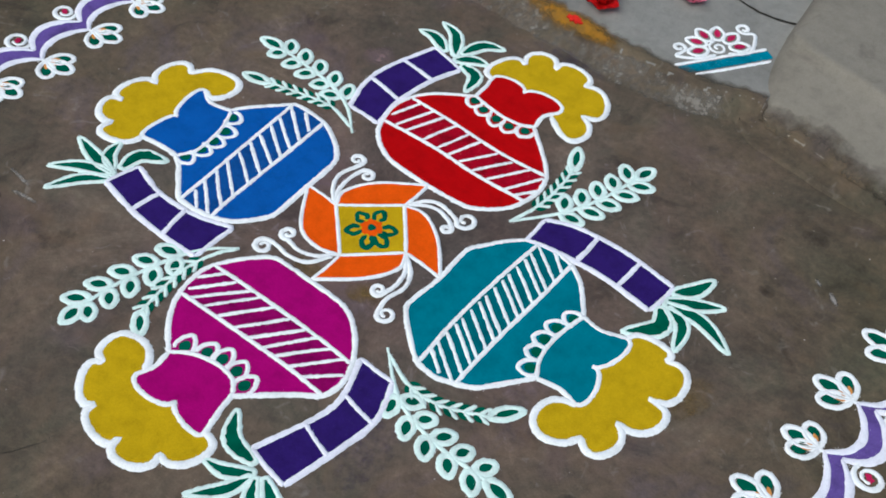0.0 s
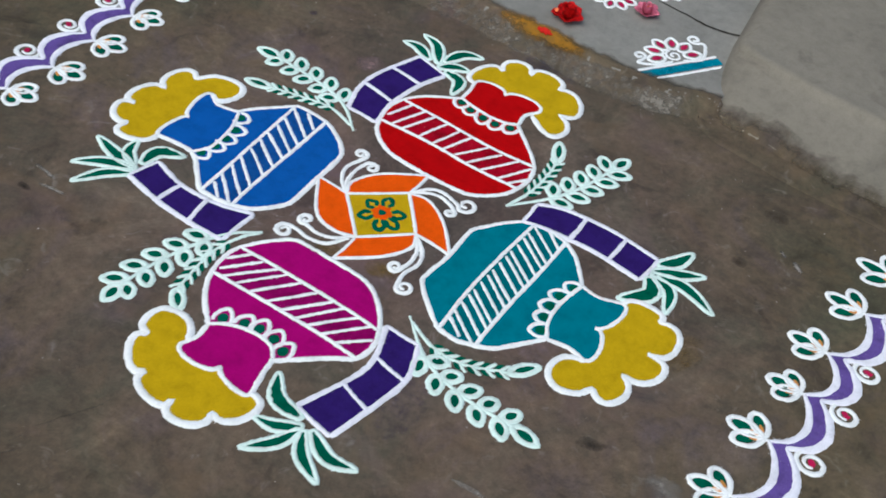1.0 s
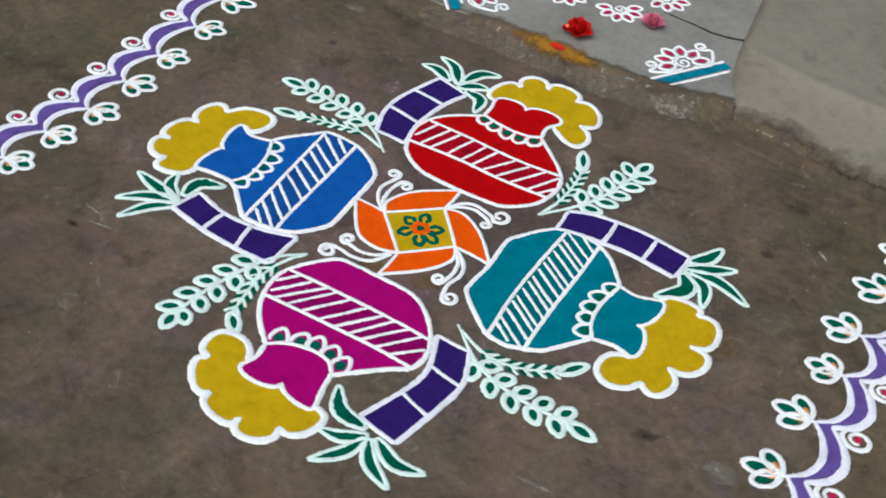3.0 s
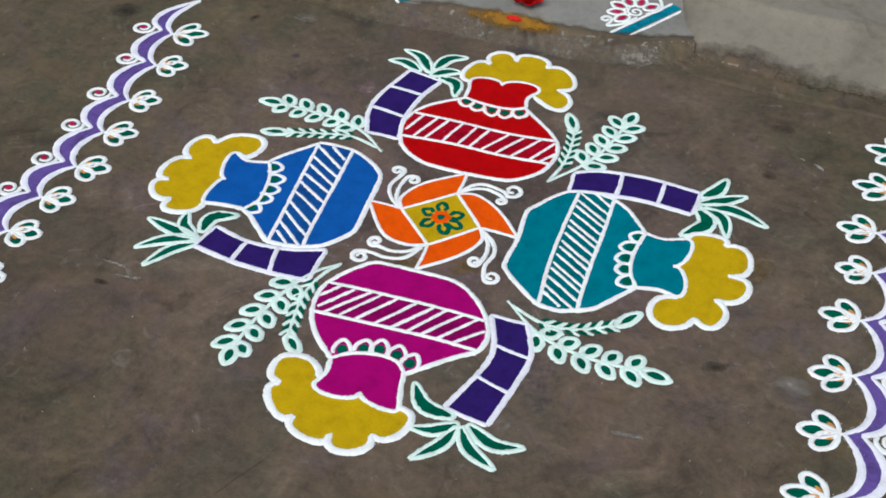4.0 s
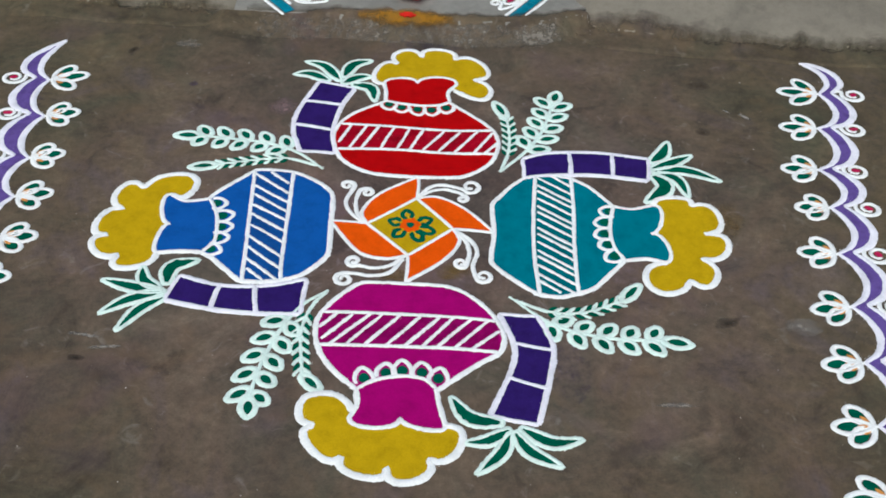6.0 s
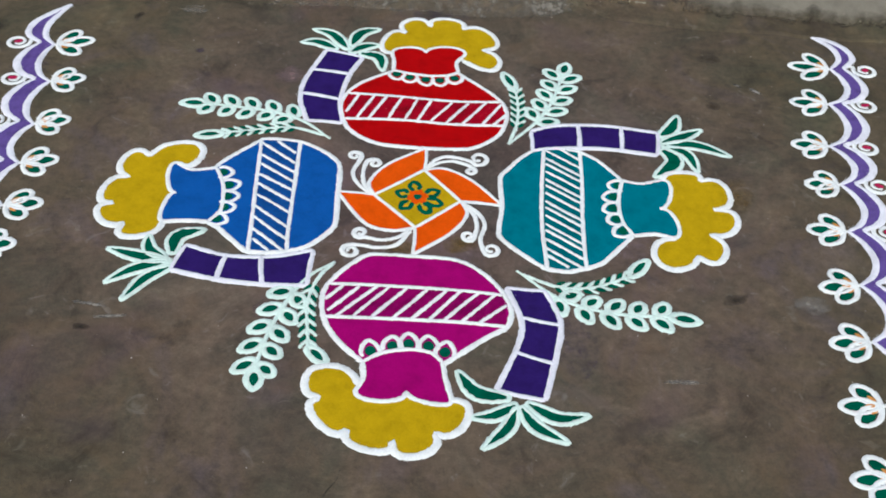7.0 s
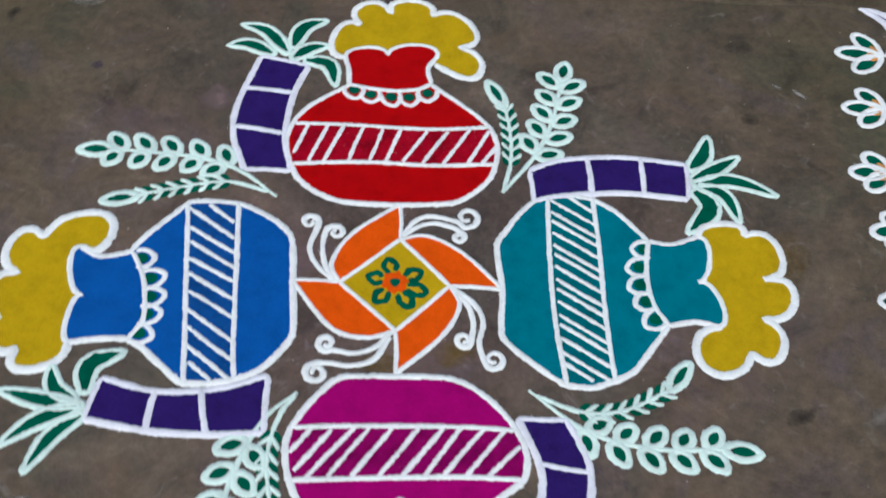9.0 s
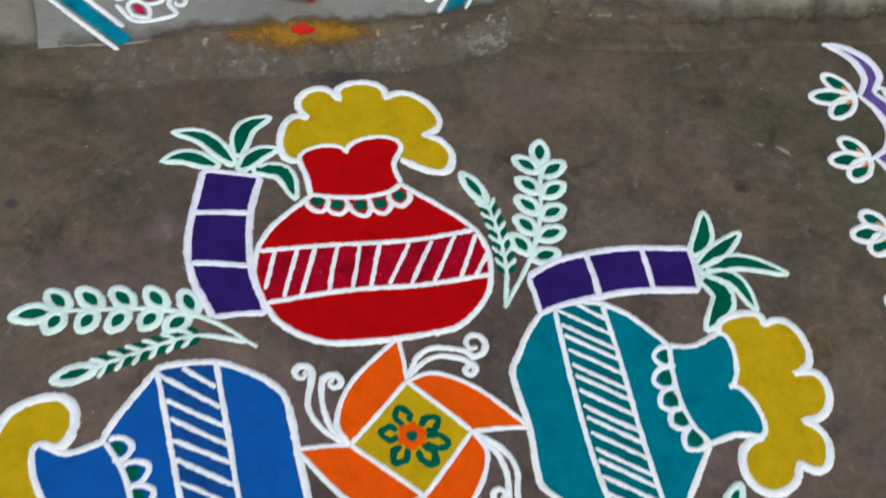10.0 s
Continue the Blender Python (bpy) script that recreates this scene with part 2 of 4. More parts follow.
def stroke(path, width=0.0095, height=0.0022, closed=False, base=0.0, wide=None, step=0.0032, rough=1.0, bm=None):
    """A trail of powder let fall from the fingers: a low ridge with uneven edges. wide: width factors along it."""
    q = evenly(np.array(path), step, closed)
    m = len(q)
    width *= 1.06
    TRAILS.append((q, width))
    t = np.roll(q, -1, 0) - np.roll(q, 1, 0) if closed else np.gradient(q, axis=0)
    t /= np.maximum(np.linalg.norm(t, axis=1), 1e-9)[:, None]
    side = np.column_stack([-t[:, 1], t[:, 0]])
    bm = bm or bmesh.new()
    rows = []
    for i in range(m):
        x, y = q[i]
        u = i / (m - 1)
        w = width * (1 + 0.16 * hand(x, y, 34, 3.1) + 0.10 * hand(x, y, 110, 7.7))
        if wide is not None:
            w *= np.interp(u, np.linspace(0, 1, len(wide)), wide)
        if not closed and wide is None:
            end = min(i, m - 1 - i)
            w *= (0.55, 0.85)[end] if end < 2 else 1
        lw = 0.5 * w + rough * 0.0015 * hand(x, y, 240, 11.0)
        rw = 0.5 * w + rough * 0.0015 * hand(x, y, 240, 23.0)
        h = height * (1 + 0.35 * hand(x, y, 90, 5.0))
        row = []
        for f, z in ((1.0, -0.0003), (0.62, 0.72), (0.0, 1.0), (-0.62, 0.72), (-1.0, -0.0003)):
            d = f * (lw if f > 0 else rw)
            row.append(bm.verts.new((x + side[i, 0] * d, y + side[i, 1] * d, base + (z * h if z > 0 else z))))
        rows.append(row)
    for i in range(m if closed else m - 1):
        a, b = rows[i], rows[(i + 1) % m]
        for k in range(4):
            bm.faces.new((a[k], a[k + 1], b[k + 1], b[k]))
    for f in bm.faces:
        f.smooth = True
    if not closed:
        bm.faces.new(rows[0][::-1])
        bm.faces.new(rows[-1])
    bm.normal_update()
    if bm.faces and sum(f.normal.z for f in bm.faces) < 0:
        bmesh.ops.reverse_faces(bm, faces=bm.faces)
    return bm


def fill(outline, top=0.0011, base=-0.0004, ragged=0.0):
    """A patch of powder filled in by hand, with a real edge down to the ground."""
    q = np.array(outline)
    bm = bmesh.new()
    pts = []
    for x, y in q:
        pts.append((x + ragged * hand(x, y, 150, 2.0), y + ragged * hand(x, y, 150, 9.0)))
    up = [bm.verts.new((x, y, top)) for x, y in pts]
    dn = [bm.verts.new((x, y, base)) for x, y in pts]
    m = len(pts)
    area = sum(pts[i][0] * pts[(i + 1) % m][1] - pts[(i + 1) % m][0] * pts[i][1] for i in range(m))
    cap = bm.faces.new(up if area > 0 else up[::-1])
    for i in range(m):
        j = (i + 1) % m
        quad = (up[i], dn[i], dn[j], up[j])
        bm.faces.new(quad if area > 0 else quad[::-1])
    cap.normal_update()
    bmesh.ops.triangulate(bm, faces=[cap])
    return bm


def lens(a, b, half, bend=0.0, fat=0.45, n=9):
    """A pointed leaf outline from a to b; fat: where it is widest; bend: sideways bow."""
    a, b = vec(a), vec(b)
    d = b - a
    length = np.linalg.norm(d)
    d = d / length
    s = np.array([-d[1], d[0]])
    t = np.linspace(0, 1, n)
    p = math.log(0.5) / math.log(fat)
    prof = np.sin(np.pi * t ** p) ** 0.85
    mid = a + np.outer(t * length, d) + np.outer(4 * bend * t * (1 - t), s)
    return np.vstack([mid + np.outer(prof * half, s), (mid - np.outer(prof * half, s))[-2:0:-1]])


def oval(a, b, half, n=16, point=0.35):
    """A grain outline, blunt at a and a little pointed at b."""
    a, b = vec(a), vec(b)
    mid, d = (a + b) / 2, (b - a) / 2
    s = np.array([-d[1], d[0]]) / np.linalg.norm(d)
    th = np.linspace(0, 2 * math.pi, n, endpoint=False)
    c, sn = np.cos(th), np.sin(th)
    return mid + np.outer(c, d) + np.outer(sn * half * (1 - point * (c * 0.5 + 0.5) * np.abs(c)), s)


def turned(points, angle):
    c, s = math.cos(radians(angle)), math.sin(radians(angle))
    return [(c * x - s * y, s * x + c * y) for x, y in points]


def mm(points):
    return [(x * MM, y * MM) for x, y in points]


def curl_end(path, centre, radius, way, turns=1.15):
    """A drawn tendril that runs along the path and winds up round centre; way +1 is counter-clockwise."""
    c = vec(centre)
    last = vec(path[-1])
    a0 = math.atan2(*(last - c)[::-1])
    a0 += way * radians(40)
    n = 16
    ring = []
    for k in range(n + 1):
        a = a0 + way * 2 * math.pi * turns * k / n
        r = radius * (1.1 - 0.78 * k / n)
        ring.append(c + r * np.array([math.cos(a), math.sin(a)]))
    return spline(list(path) + ring, n=5)


# ---------------------------------------------------------------- ground, door sill and plinths
def grid_sheet(xs, ys, height):
    bm = bmesh.new()
    vs = [[bm.verts.new((x, y, height(x, y))) for x in xs] for y in ys]
    for j in range(len(ys) - 1):
        for i in range(len(xs) - 1):
            bm.faces.new((vs[j][i], vs[j][i + 1], vs[j + 1][i + 1], vs[j + 1][i])).smooth = True
    return bm


far = [-400, -120, -40, -14, -6, -3.4]
near_x = list(np.arange(-2.6, 2.61, 0.05))
near_y = list(np.arange(-2.6, 2.01, 0.05))


def ground_height(x, y):
    # the yard is level under the drawing and dips and swells very slightly beyond it
    away = max(0.0, max(abs(x), abs(y)) - 1.15)
    return -0.0012 + min(away, 0.6) * 0.006 * hand(x, y, 2.1, 4.0)


ground = part("ground", grid_sheet(far + near_x + [-v for v in far[::-1]], far + near_y + [-v for v in far[::-1]],
                                   lambda x, y: ground_height(x, y)), ground_mat, None)
tagged(ground, "brown washed concrete yard with stains and scuffs", "ground", kind="structure")

SILL_Z = 0.030
SILL_L, SILL_R, SILL_FRONT = -0.462, 0.318, 0.712


def sill_front(x):
    x = min(x, 0.33)
    return SILL_FRONT + 0.035 * max(0.0, x - 0.02) * 2 + 0.032 * max(0.0, (x - 0.22) / 0.1) ** 1.5 + 0.006 * hand(x, 0, 9, 1.0) + 0.003 * hand(x, 0, 40, 2.0)


def build_sill():
    xs = np.linspace(SILL_L - 0.02, SILL_R + 0.05, 100)
    bm = bmesh.new()
    rows = []
    prof = [(-0.012, -0.004), (-0.008, 0.010), (-0.002, 0.022), (0.006, 0.0285), (0.020, 0.030)] + [(0.05 + 0.08 * k, 0.030) for k in range(14)]
    for x in xs:
        f = sill_front(x)
        rows.append([bm.verts.new((x - 0.13 * max(0.0, f + d - 0.77), f + d + 0.003 * hand(x, z, 60, 5.0) * (d < 0.01), z + 0.0012 * hand(x, f + d, 12, 8.0))) for d, z in prof])
    for a, b in zip(rows, rows[1:]):
        for k in range(len(prof) - 1):
            bm.faces.new((a[k], b[k], b[k + 1], a[k + 1])).smooth = True
    return bm


door_sill = tagged(part("door_sill", build_sill(), sill_mat, None), "grey cement door sill slab with worn front edge", "door sill", kind="structure")


def lip_east(x):
    """How far the crumbled edge climbs over the sill: less towards the west end."""
    return min(1.0, max(0.0, (x + 0.33) / 0.10))


def lip_width(x):
    return 0.082 + 0.025 * hand(x, 0, 5, 3.0)


def lip_height(x, y, u):
    fade = min(1.0, (x + 0.56) / 0.05, (0.395 - x) / 0.03)
    z = (0.0270 + 0.0065 * lip_east(x)) * (1 - u) ** 1.6 - 0.004 * u
    z += (0.0050 * hand(x, y, 70, 1.0) + 0.0032 * hand(x, y, 160, 6.0)) * (1 - u) ** 0.6 * min(1.0, 0.25 + u * 4)
    return z * fade - 0.004 * (1 - fade)


def build_lip():
    """Crumbled mortar in front of the sill, washed over with the yard's earth and falling away to the yard."""
    xs = np.arange(-0.56, 0.395, 0.005)
    bm = bmesh.new()
    rows = []
    for x in xs:
        f = sill_front(x)
        row = []
        for k in range(20):
            u = k / 19
            y = f + 0.002 + 0.010 * lip_east(x) - u * lip_width(x)
            row.append(bm.verts.new((x, y, lip_height(x, y, u))))
        rows.append(row)
    for a, b in zip(rows, rows[1:]):
        for k in range(19):
            bm.faces.new((a[k], a[k + 1], b[k + 1], b[k])).smooth = True
    return bm


lip = tagged(part("crumbled_edge", build_lip(), ground_mat, None), "crumbled mortar edge below the door sill", "mortar edge", kind="structure")

PLINTH = [(-0.040, -0.012), (-0.012, -0.002), (0.0, 0.0012), (0.028, 0.0045), (0.032, -0.004), (0.036, 0.012), (0.046, 0.019), (0.075, 0.031), (0.12, 0.045),
          (0.18, 0.062), (0.207, 0.070), (0.213, 0.0775), (0.222, 0.0812), (0.234, 0.0795), (0.27, 0.080), (0.40, 0.084), (0.7, 0.088), (1.1, 0.09)]


def plinth_foot(x):
    """Where the plaster meets the yard."""
    a = abs(x)
    return (0.722 if x > 0 else 0.738) - 0.030 * min(max(a - 0.34, 0.0) / 0.30, 1.0) ** 0.7 + 0.010 * hand(x, 0, 6, 4.0) + 0.005 * hand(x, 0, 21, 9.0) + 0.072 * math.exp(-max(x - 0.322, 0) / 0.030) * (x > 0)


def plinth_height(x, y, end):
    d = y - plinth_foot(x)
    z = float(np.interp(d, [q[0] for q in PLINTH], [q[1] for q in PLINTH]))
    soft = 1 - 0.80 * math.exp(-(abs(x - end) / 0.016) ** 1.2)
    return z * soft + 0.0026 * hand(x, y, 13, 2.0) * min(1, max(0, d * 20)) + 0.0008 * hand(x, y, 50, 6.0)


def build_plinth(end, far_x):
    """A plastered plinth beside the sill: a low fillet, a sloping apron with a ridge, then the flat top."""
    u = np.linspace(0, 1, 110) ** 1.6
    xs = end + (far_x - end) * u
    bm = bmesh.new()
    rows = [[bm.verts.new((x + 0.006 * hand(x, d, 9, 7.0) * (i == 0) - 0.13 * max(0.0, plinth_foot(x) + d - 0.77), plinth_foot(x) + d, plinth_height(x, plinth_foot(x) + d, end))) for d, z in PLINTH] for i, x in enumerate(xs)]
    side = [bm.verts.new((v.co.x, v.co.y, -0.02)) for v in rows[0]]
    for a, b in zip(rows, rows[1:]):
        for k in range(len(PLINTH) - 1):
            bm.faces.new((a[k], b[k], b[k + 1], a[k + 1])).smooth = True
    for k in range(len(PLINTH) - 1):
        bm.faces.new((side[k], rows[0][k], rows[0][k + 1], side[k + 1]))
    bmesh.ops.recalc_face_normals(bm, faces=bm.faces)
    return bm


plinth_east = tagged(part("plinth_east", build_plinth(0.322, 2.6), plinth_mat, None), "pale cement plinth with stained sloping apron", "plinth", kind="structure")
plinth_west = tagged(part("plinth_west", build_plinth(-0.468, -2.6), plinth_mat, None), "pale cement plinth with stained sloping apron", "plinth", kind="structure")


def build_wash(x0, x1, end, reach):
    """Earth wash splashed up over the foot of the plinth, thinning towards its uneven upper edge."""
    xs = np.linspace(x0, x1, 200)
    bm = bmesh.new()
    cover = bm.verts.layers.float.new("cover")
    rows = []
    for i, x in enumerate(xs):
        f = plinth_foot(x)
        top = max(reach(x) + 0.022 * hand(x, 0, 14, 3.0) + 0.010 * hand(x, 0, 45, 5.0), -0.050) + 0.038
        side = min(1.0, (x - x0) / 0.03, (x1 - x) / 0.10)
        row = []
        for k in range(18):
            v = k / 17
            y = f - 0.035 + v * (top + 0.035)
            w = bm.verts.new((x, y, max(plinth_height(x, y, end), -0.001) + ((0.0045 if y - f < 0.06 else 0.002) if k else -0.002)))
            w[cover] = min(1.0, (1 - v) * 1.2) * side
            row.append(w)
        rows.append(row)
    for a, b in zip(rows, rows[1:]):
        for k in range(17):
            bm.faces.new((a[k], b[k], b[k + 1], a[k + 1])).smooth = True
    bmesh.ops.recalc_face_normals(bm, faces=bm.faces)
    return bm


def reach_east(x):
    return 0.018 + 0.042 * math.exp(-((x - 0.50) / 0.085) ** 2)


def reach_west(x):
    return 0.010 + 0.02 * math.exp(-((x + 0.62) / 0.06) ** 2) + 0.45 * min(max(-x - 0.76, 0) / 0.35, 1)


for end, x0, x1, reach in ((0.322, 0.330, 1.35, reach_east), (-0.468, -1.9, -0.475, reach_west)):
    tagged(part("earth_wash", build_wash(x0, x1, end, reach), wash_mat, None), "brown earth wash thinning over the foot of the plinth", "stain", kind="structure")


def build_plaster_remains():
    """Pale scraps of old plaster left on the crumbled edge."""
    bm = bmesh.new()
    cover = bm.verts.layers.float.new("cover")
    rows = []
    for i in range(150):
        x = -0.42 + 0.73 * i / 149
        f = sill_front(x)
        row = []
        for k in range(16):
            v = k / 15
            y = f - 0.004 - v * 0.07
            u = (f + 0.002 + 0.010 * lip_east(x) - y) / lip_width(x)
            z = lip_height(x, y, min(max(u, 0), 1)) + 0.0012
            w = bm.verts.new((x, y, z))
            w[cover] = math.sin(math.pi * min(1, 0.05 + v)) * (0.02 + 0.14 * math.exp(-((x - 0.20) / 0.12) ** 2) + 0.12 * hand(x, y, 9, 2.0)) * min(1, (x + 0.42) / 0.05, (0.31 - x) / 0.03)
            row.append(w)
        rows.append(row)
    for a, b in zip(rows, rows[1:]):
        for k in range(15):
            bm.faces.new((a[k], a[k + 1], b[k + 1], b[k])).smooth = True
    return bm


scrap_mat = cement("plaster_scraps", (0.185, 0.165, 0.140), 0.5, 0.72, 62)
def build_sill_wash():
    """Earth wash brushed over the worn front of the sill, thinning backwards."""
    bm = bmesh.new()
    cover = bm.verts.layers.float.new("cover")
    rows = []
    for i in range(170):
        x = SILL_L + 0.01 + (SILL_R - SILL_L + 0.036) * i / 169
        f = sill_front(x)
        deep = 0.040 + 0.018 * hand(x, 0, 11, 6.0) + 0.016 * hand(x, 0, 37, 2.0)
        row = []
        for k in range(15):
            v = k / 14
            d = 0.004 + v * (deep - 0.004)
            w = bm.verts.new((x, f + d, SILL_Z + 0.0002 + 0.0016 * lip_east(x) - 0.006 * (k == 0)))
            w[cover] = 1.25 * (1 - v) ** 1.5 * (0.2 + 0.8 * lip_east(x))
            row.append(w)
        rows.append(row)
    for a, b in zip(rows, rows[1:]):
        for k in range(14):
            bm.faces.new((a[k], b[k], b[k + 1], a[k + 1])).smooth = True
    return bm


tagged(part("sill_wash", build_sill_wash(), wash_mat, None), "brown earth wash thinning over the sill's worn front edge", "stain", kind="structure")
tagged(part("plaster_scraps", build_plaster_remains(), scrap_mat, None), "pale scraps of old plaster on the crumbled edge", "plaster scraps", kind="structure")


# ---------------------------------------------------------------- the four pots
def lobe(a, b, bulge, wide=0.22, n=12, skew=0.0):
    """One puff of froth, bulging to the left of the way from a to b."""
    a, b = vec(a), vec(b)
    d = (b - a) / 2
    out = np.array([-d[1], d[0]]) / np.linalg.norm(d)
    th = np.linspace(0, math.pi, n)
    return (a + b) / 2 - np.outer(np.cos(th) * (1 + wide * np.sin(th)), d) + np.outer(np.sin(th) ** 0.8 * bulge, out) + np.outer(np.sin(th) * skew, d / np.linalg.norm(d))


def cornered(points, share, n):
    smooth = spline(points, n=n)
    q = np.array(points, float)
    u = np.linspace(0, len(q) - 1, len(smooth))
    straight = np.column_stack([np.interp(u, range(len(q)), q[:, c]) for c in (0, 1)])
    return smooth * (1 - share) + straight * share


def puff(a, apex, b, full=1.0, wide=0.22):
    """One puff from a to b whose crown lies near apex."""
    a, apex, b = vec(a), vec(apex), vec(b)
    d = (b - a) / np.linalg.norm(b - a)
    off = (apex - (a + b) / 2) * full
    return lobe(a, b, float(off @ np.array([-d[1], d[0]])), wide, skew=float(off @ d))


def bead_loop(e, at, root, tip):
    """A drop-shaped loop that hangs from the throat line, its green filling nearer to the line than to the tip."""
    a, b = vec(root), vec(tip)
    d = (b - a) / np.linalg.norm(b - a)
    n = np.array([-d[1], d[0]])
    ring = spline([a - d * 8 + n * 14.5, a + n * 16.5 + d * 2, a + (b - a) * 0.55 + n * 11.5, b - d * 3, a + (b - a) * 0.55 - n * 11.5, a - n * 16.5 + d * 2, a - d * 8 - n * 14.5], n=5)
    bead = part("bead", stroke(at(ring), 0.0092, 0.0021, base=0.0006), white, e, "white looped bead with green centre")
    part("bead_centre", fill(at(oval(a - d * 9, a + (b - a) * 0.45, 10.0, 14, 0.2)), 0.0018, 0.0), green, bead)


def pot(name, label, colour, angle, left, right, base, neck, arc, froth, bulb, beads, upper, lower, hatch, band, edge=0.0105):
    """left, right: the belly's sides from the base to the throat. neck: throat, waist, lip, crown, notch, crown, lip, waist, throat.
    froth: the creases between the puffs, with each puff's crown after its crease; bulb: the last one, which hangs over. beads: root and tip in turn.
    upper, lower: the lines that close the band. hatch: both ends of each slanting stroke in turn. Millimetres from the centre."""
    centre = turned([(0, 0.29)], angle)[0]
    e = thing(name, centre, label, "pot drawing", "pots round the centre")
    # drawn in short strokes, so the curve keeps a hint of corners
    belly = cornered([neck[-1]] + right[::-1] + base + left + [neck[0]], 0.35, 8)
    at = lambda q: np.array(turned([(x * MM, y * MM) for x, y in q], angle))
    throat = spline([neck[0]] + arc + [neck[-1]], n=7)
    part("belly_fill", fill(at(belly), 0.0010), colour, e, "belly filled with %s powder" % label.split()[0])
    mouth = np.vstack([puff(neck[2], neck[3], neck[4], wide=0.0), puff(neck[4], neck[5], neck[6], wide=0.0)[1:]])
    rim = np.vstack([spline(neck[:3], n=6), mouth[1:-1], spline(neck[6:], n=6)])
    part("neck_fill", fill(at(np.vstack([rim, throat[::-1][1:-1]])), 0.0013), colour, e)
    puffs = np.vstack([puff(*froth[k:k + 3], 0.84) for k in range(0, len(froth) - 2, 2)] + [spline(bulb, n=6)[1:]])
    part("froth_fill", fill(at(np.vstack([puffs, mouth[::-1]])), 0.0009), yellow, e, "overflowing froth in mustard yellow powder")
    part("froth_outline", stroke(at(puffs), edge * 1.28, 0.0027, rough=1.3), white, e)
    part("belly_outline", stroke(at(belly), edge, 0.0024, rough=1.6), white, e)
    part("neck_outline", stroke(at(rim), edge, 0.0025, rough=1.3), white, e)
    part("throat_line", stroke(at(throat), 0.0088, 0.0024, base=0.0009), white, e)
    part("band_fill", fill(at(np.vstack([spline(upper), spline(lower)[::-1]])), 0.0014, 0.0), band, e, "hatched band filled with the belly's colour, darkened")
    for line in (upper, lower):
        part("band_line", stroke(at(spline(line)), 0.0094, 0.0022, base=0.0005, rough=1.4), white, e)
    for i, (a, b) in enumerate(zip(hatch[::2], hatch[1::2])):
        a, b = vec(a), vec(b)
        d = b - a
        m = (a + b) / 2 + vec((-d[1], d[0])) * 0.035 * hand(i, angle, 0.9, 2.0)
        thick = 0.0088 * (1 + 0.20 * hand(i * 3.1, angle, 1.1, 4.0))
        part("hatch_stroke", stroke(at(spline([a - d * 0.04, m, b + d * 0.04], n=6)), thick, 0.0019, base=0.0005, rough=1.6, wide=(0.85, 1.12, 0.95, 1.08, 0.85)), white, e)
    for root, tip in zip(beads[::2], beads[1::2]):
        bead_loop(e, at, root, tip)
    return e


pot("pot_drawing", "red powder pot drawn in white on the yard", red, 0,
    left=[(-93, 156), (-141, 177), (-169, 205), (-184, 241), (-191, 285), (-179, 329), (-156, 361), (-124, 388), (-99, 406)],
    right=[(83, 160), (119, 182), (147, 215), (158, 250), (161, 284), (151, 322), (131, 348), (100, 377), (59, 412)],
    base=[(-3, 153)],
    neck=[(-91, 413), (-93, 447), (-100, 479), (-65, 505), (-26, 488), (24, 516), (62, 489), (45, 460), (50, 421)],
    arc=[(-55, 406), (-11, 402), (28, 408)],
    froth=[(-100, 479), (-130, 534), (-77, 563), (-75, 624), (-22, 595), (14, 637), (55, 594), (133, 575), (104, 514)],
    bulb=[(104, 514), (129, 499), (141, 470), (128, 441), (102, 442), (79, 455), (58, 469)],
    beads=[(-83, 401), (-79, 378), (-54, 391), (-50, 371), (-19, 388), (-12, 364), (12, 388), (17, 366), (44, 399), (43, 377)],
    upper=[(-181, 320), (-79, 320), (46, 316), (149, 325)],
    lower=[(-177, 232), (-59, 240), (50, 237), (156, 244)],
    hatch=[(-158, 314), (-177, 256), (-124, 318), (-152, 241), (-96, 321), (-127, 241), (-65, 314), (-88, 238), (-31, 315), (-53, 242), (-1, 314), (-24, 246), (42, 309), (4, 246), (77, 309), (37, 243), (115, 317), (71, 243), (147, 314), (111, 244), (159, 281), (134, 244)],
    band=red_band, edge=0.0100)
pot("pot_drawing", "blue powder pot drawn in white on the yard", blue, 90,
    left=[(-93, 158), (-129, 177), (-158, 203), (-176, 242), (-182, 283), (-180, 313), (-159, 338), (-125, 374), (-112, 396)],
    right=[(79, 170), (110, 194), (130, 225), (144, 254), (148, 292), (145, 333), (115, 361), (81, 391), (49, 412)],
    base=[(-9, 163)],
    neck=[(-110, 396), (-111, 437), (-119, 482), (-73, 490), (-36, 474), (8, 500), (53, 491), (35, 459), (45, 411)],
    arc=[(-75, 379), (-17, 385), (19, 397)],
    froth=[(-121, 482), (-173, 529), (-132, 554), (-116, 613), (-76, 586), (-41, 623), (1, 577), (67, 603), (70, 550)],
    bulb=[(70, 550), (103, 528), (118, 490), (113, 459), (89, 447), (60, 454), (45, 470), (53, 491)],
    beads=[(33, 396), (36, 373), (-4, 379), (5, 353), (-37, 376), (-31, 349), (-68, 376), (-64, 351), (-101, 383), (-107, 359)],
    upper=[(-183, 308), (-125, 313), (51, 329), (142, 337)],
    lower=[(-174, 237), (-118, 243), (60, 253), (145, 258)],
    hatch=[(140, 302), (108, 263), (131, 331), (78, 261), (94, 326), (49, 257), (66, 322), (21, 255), (35, 322), (-5, 253), (7, 319), (-38, 250), (-26, 316), (-71, 248), (-58, 315), (-112, 244), (-88, 312), (-143, 243), (-122, 308), (-171, 249), (-149, 304), (-176, 272)],
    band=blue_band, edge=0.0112)
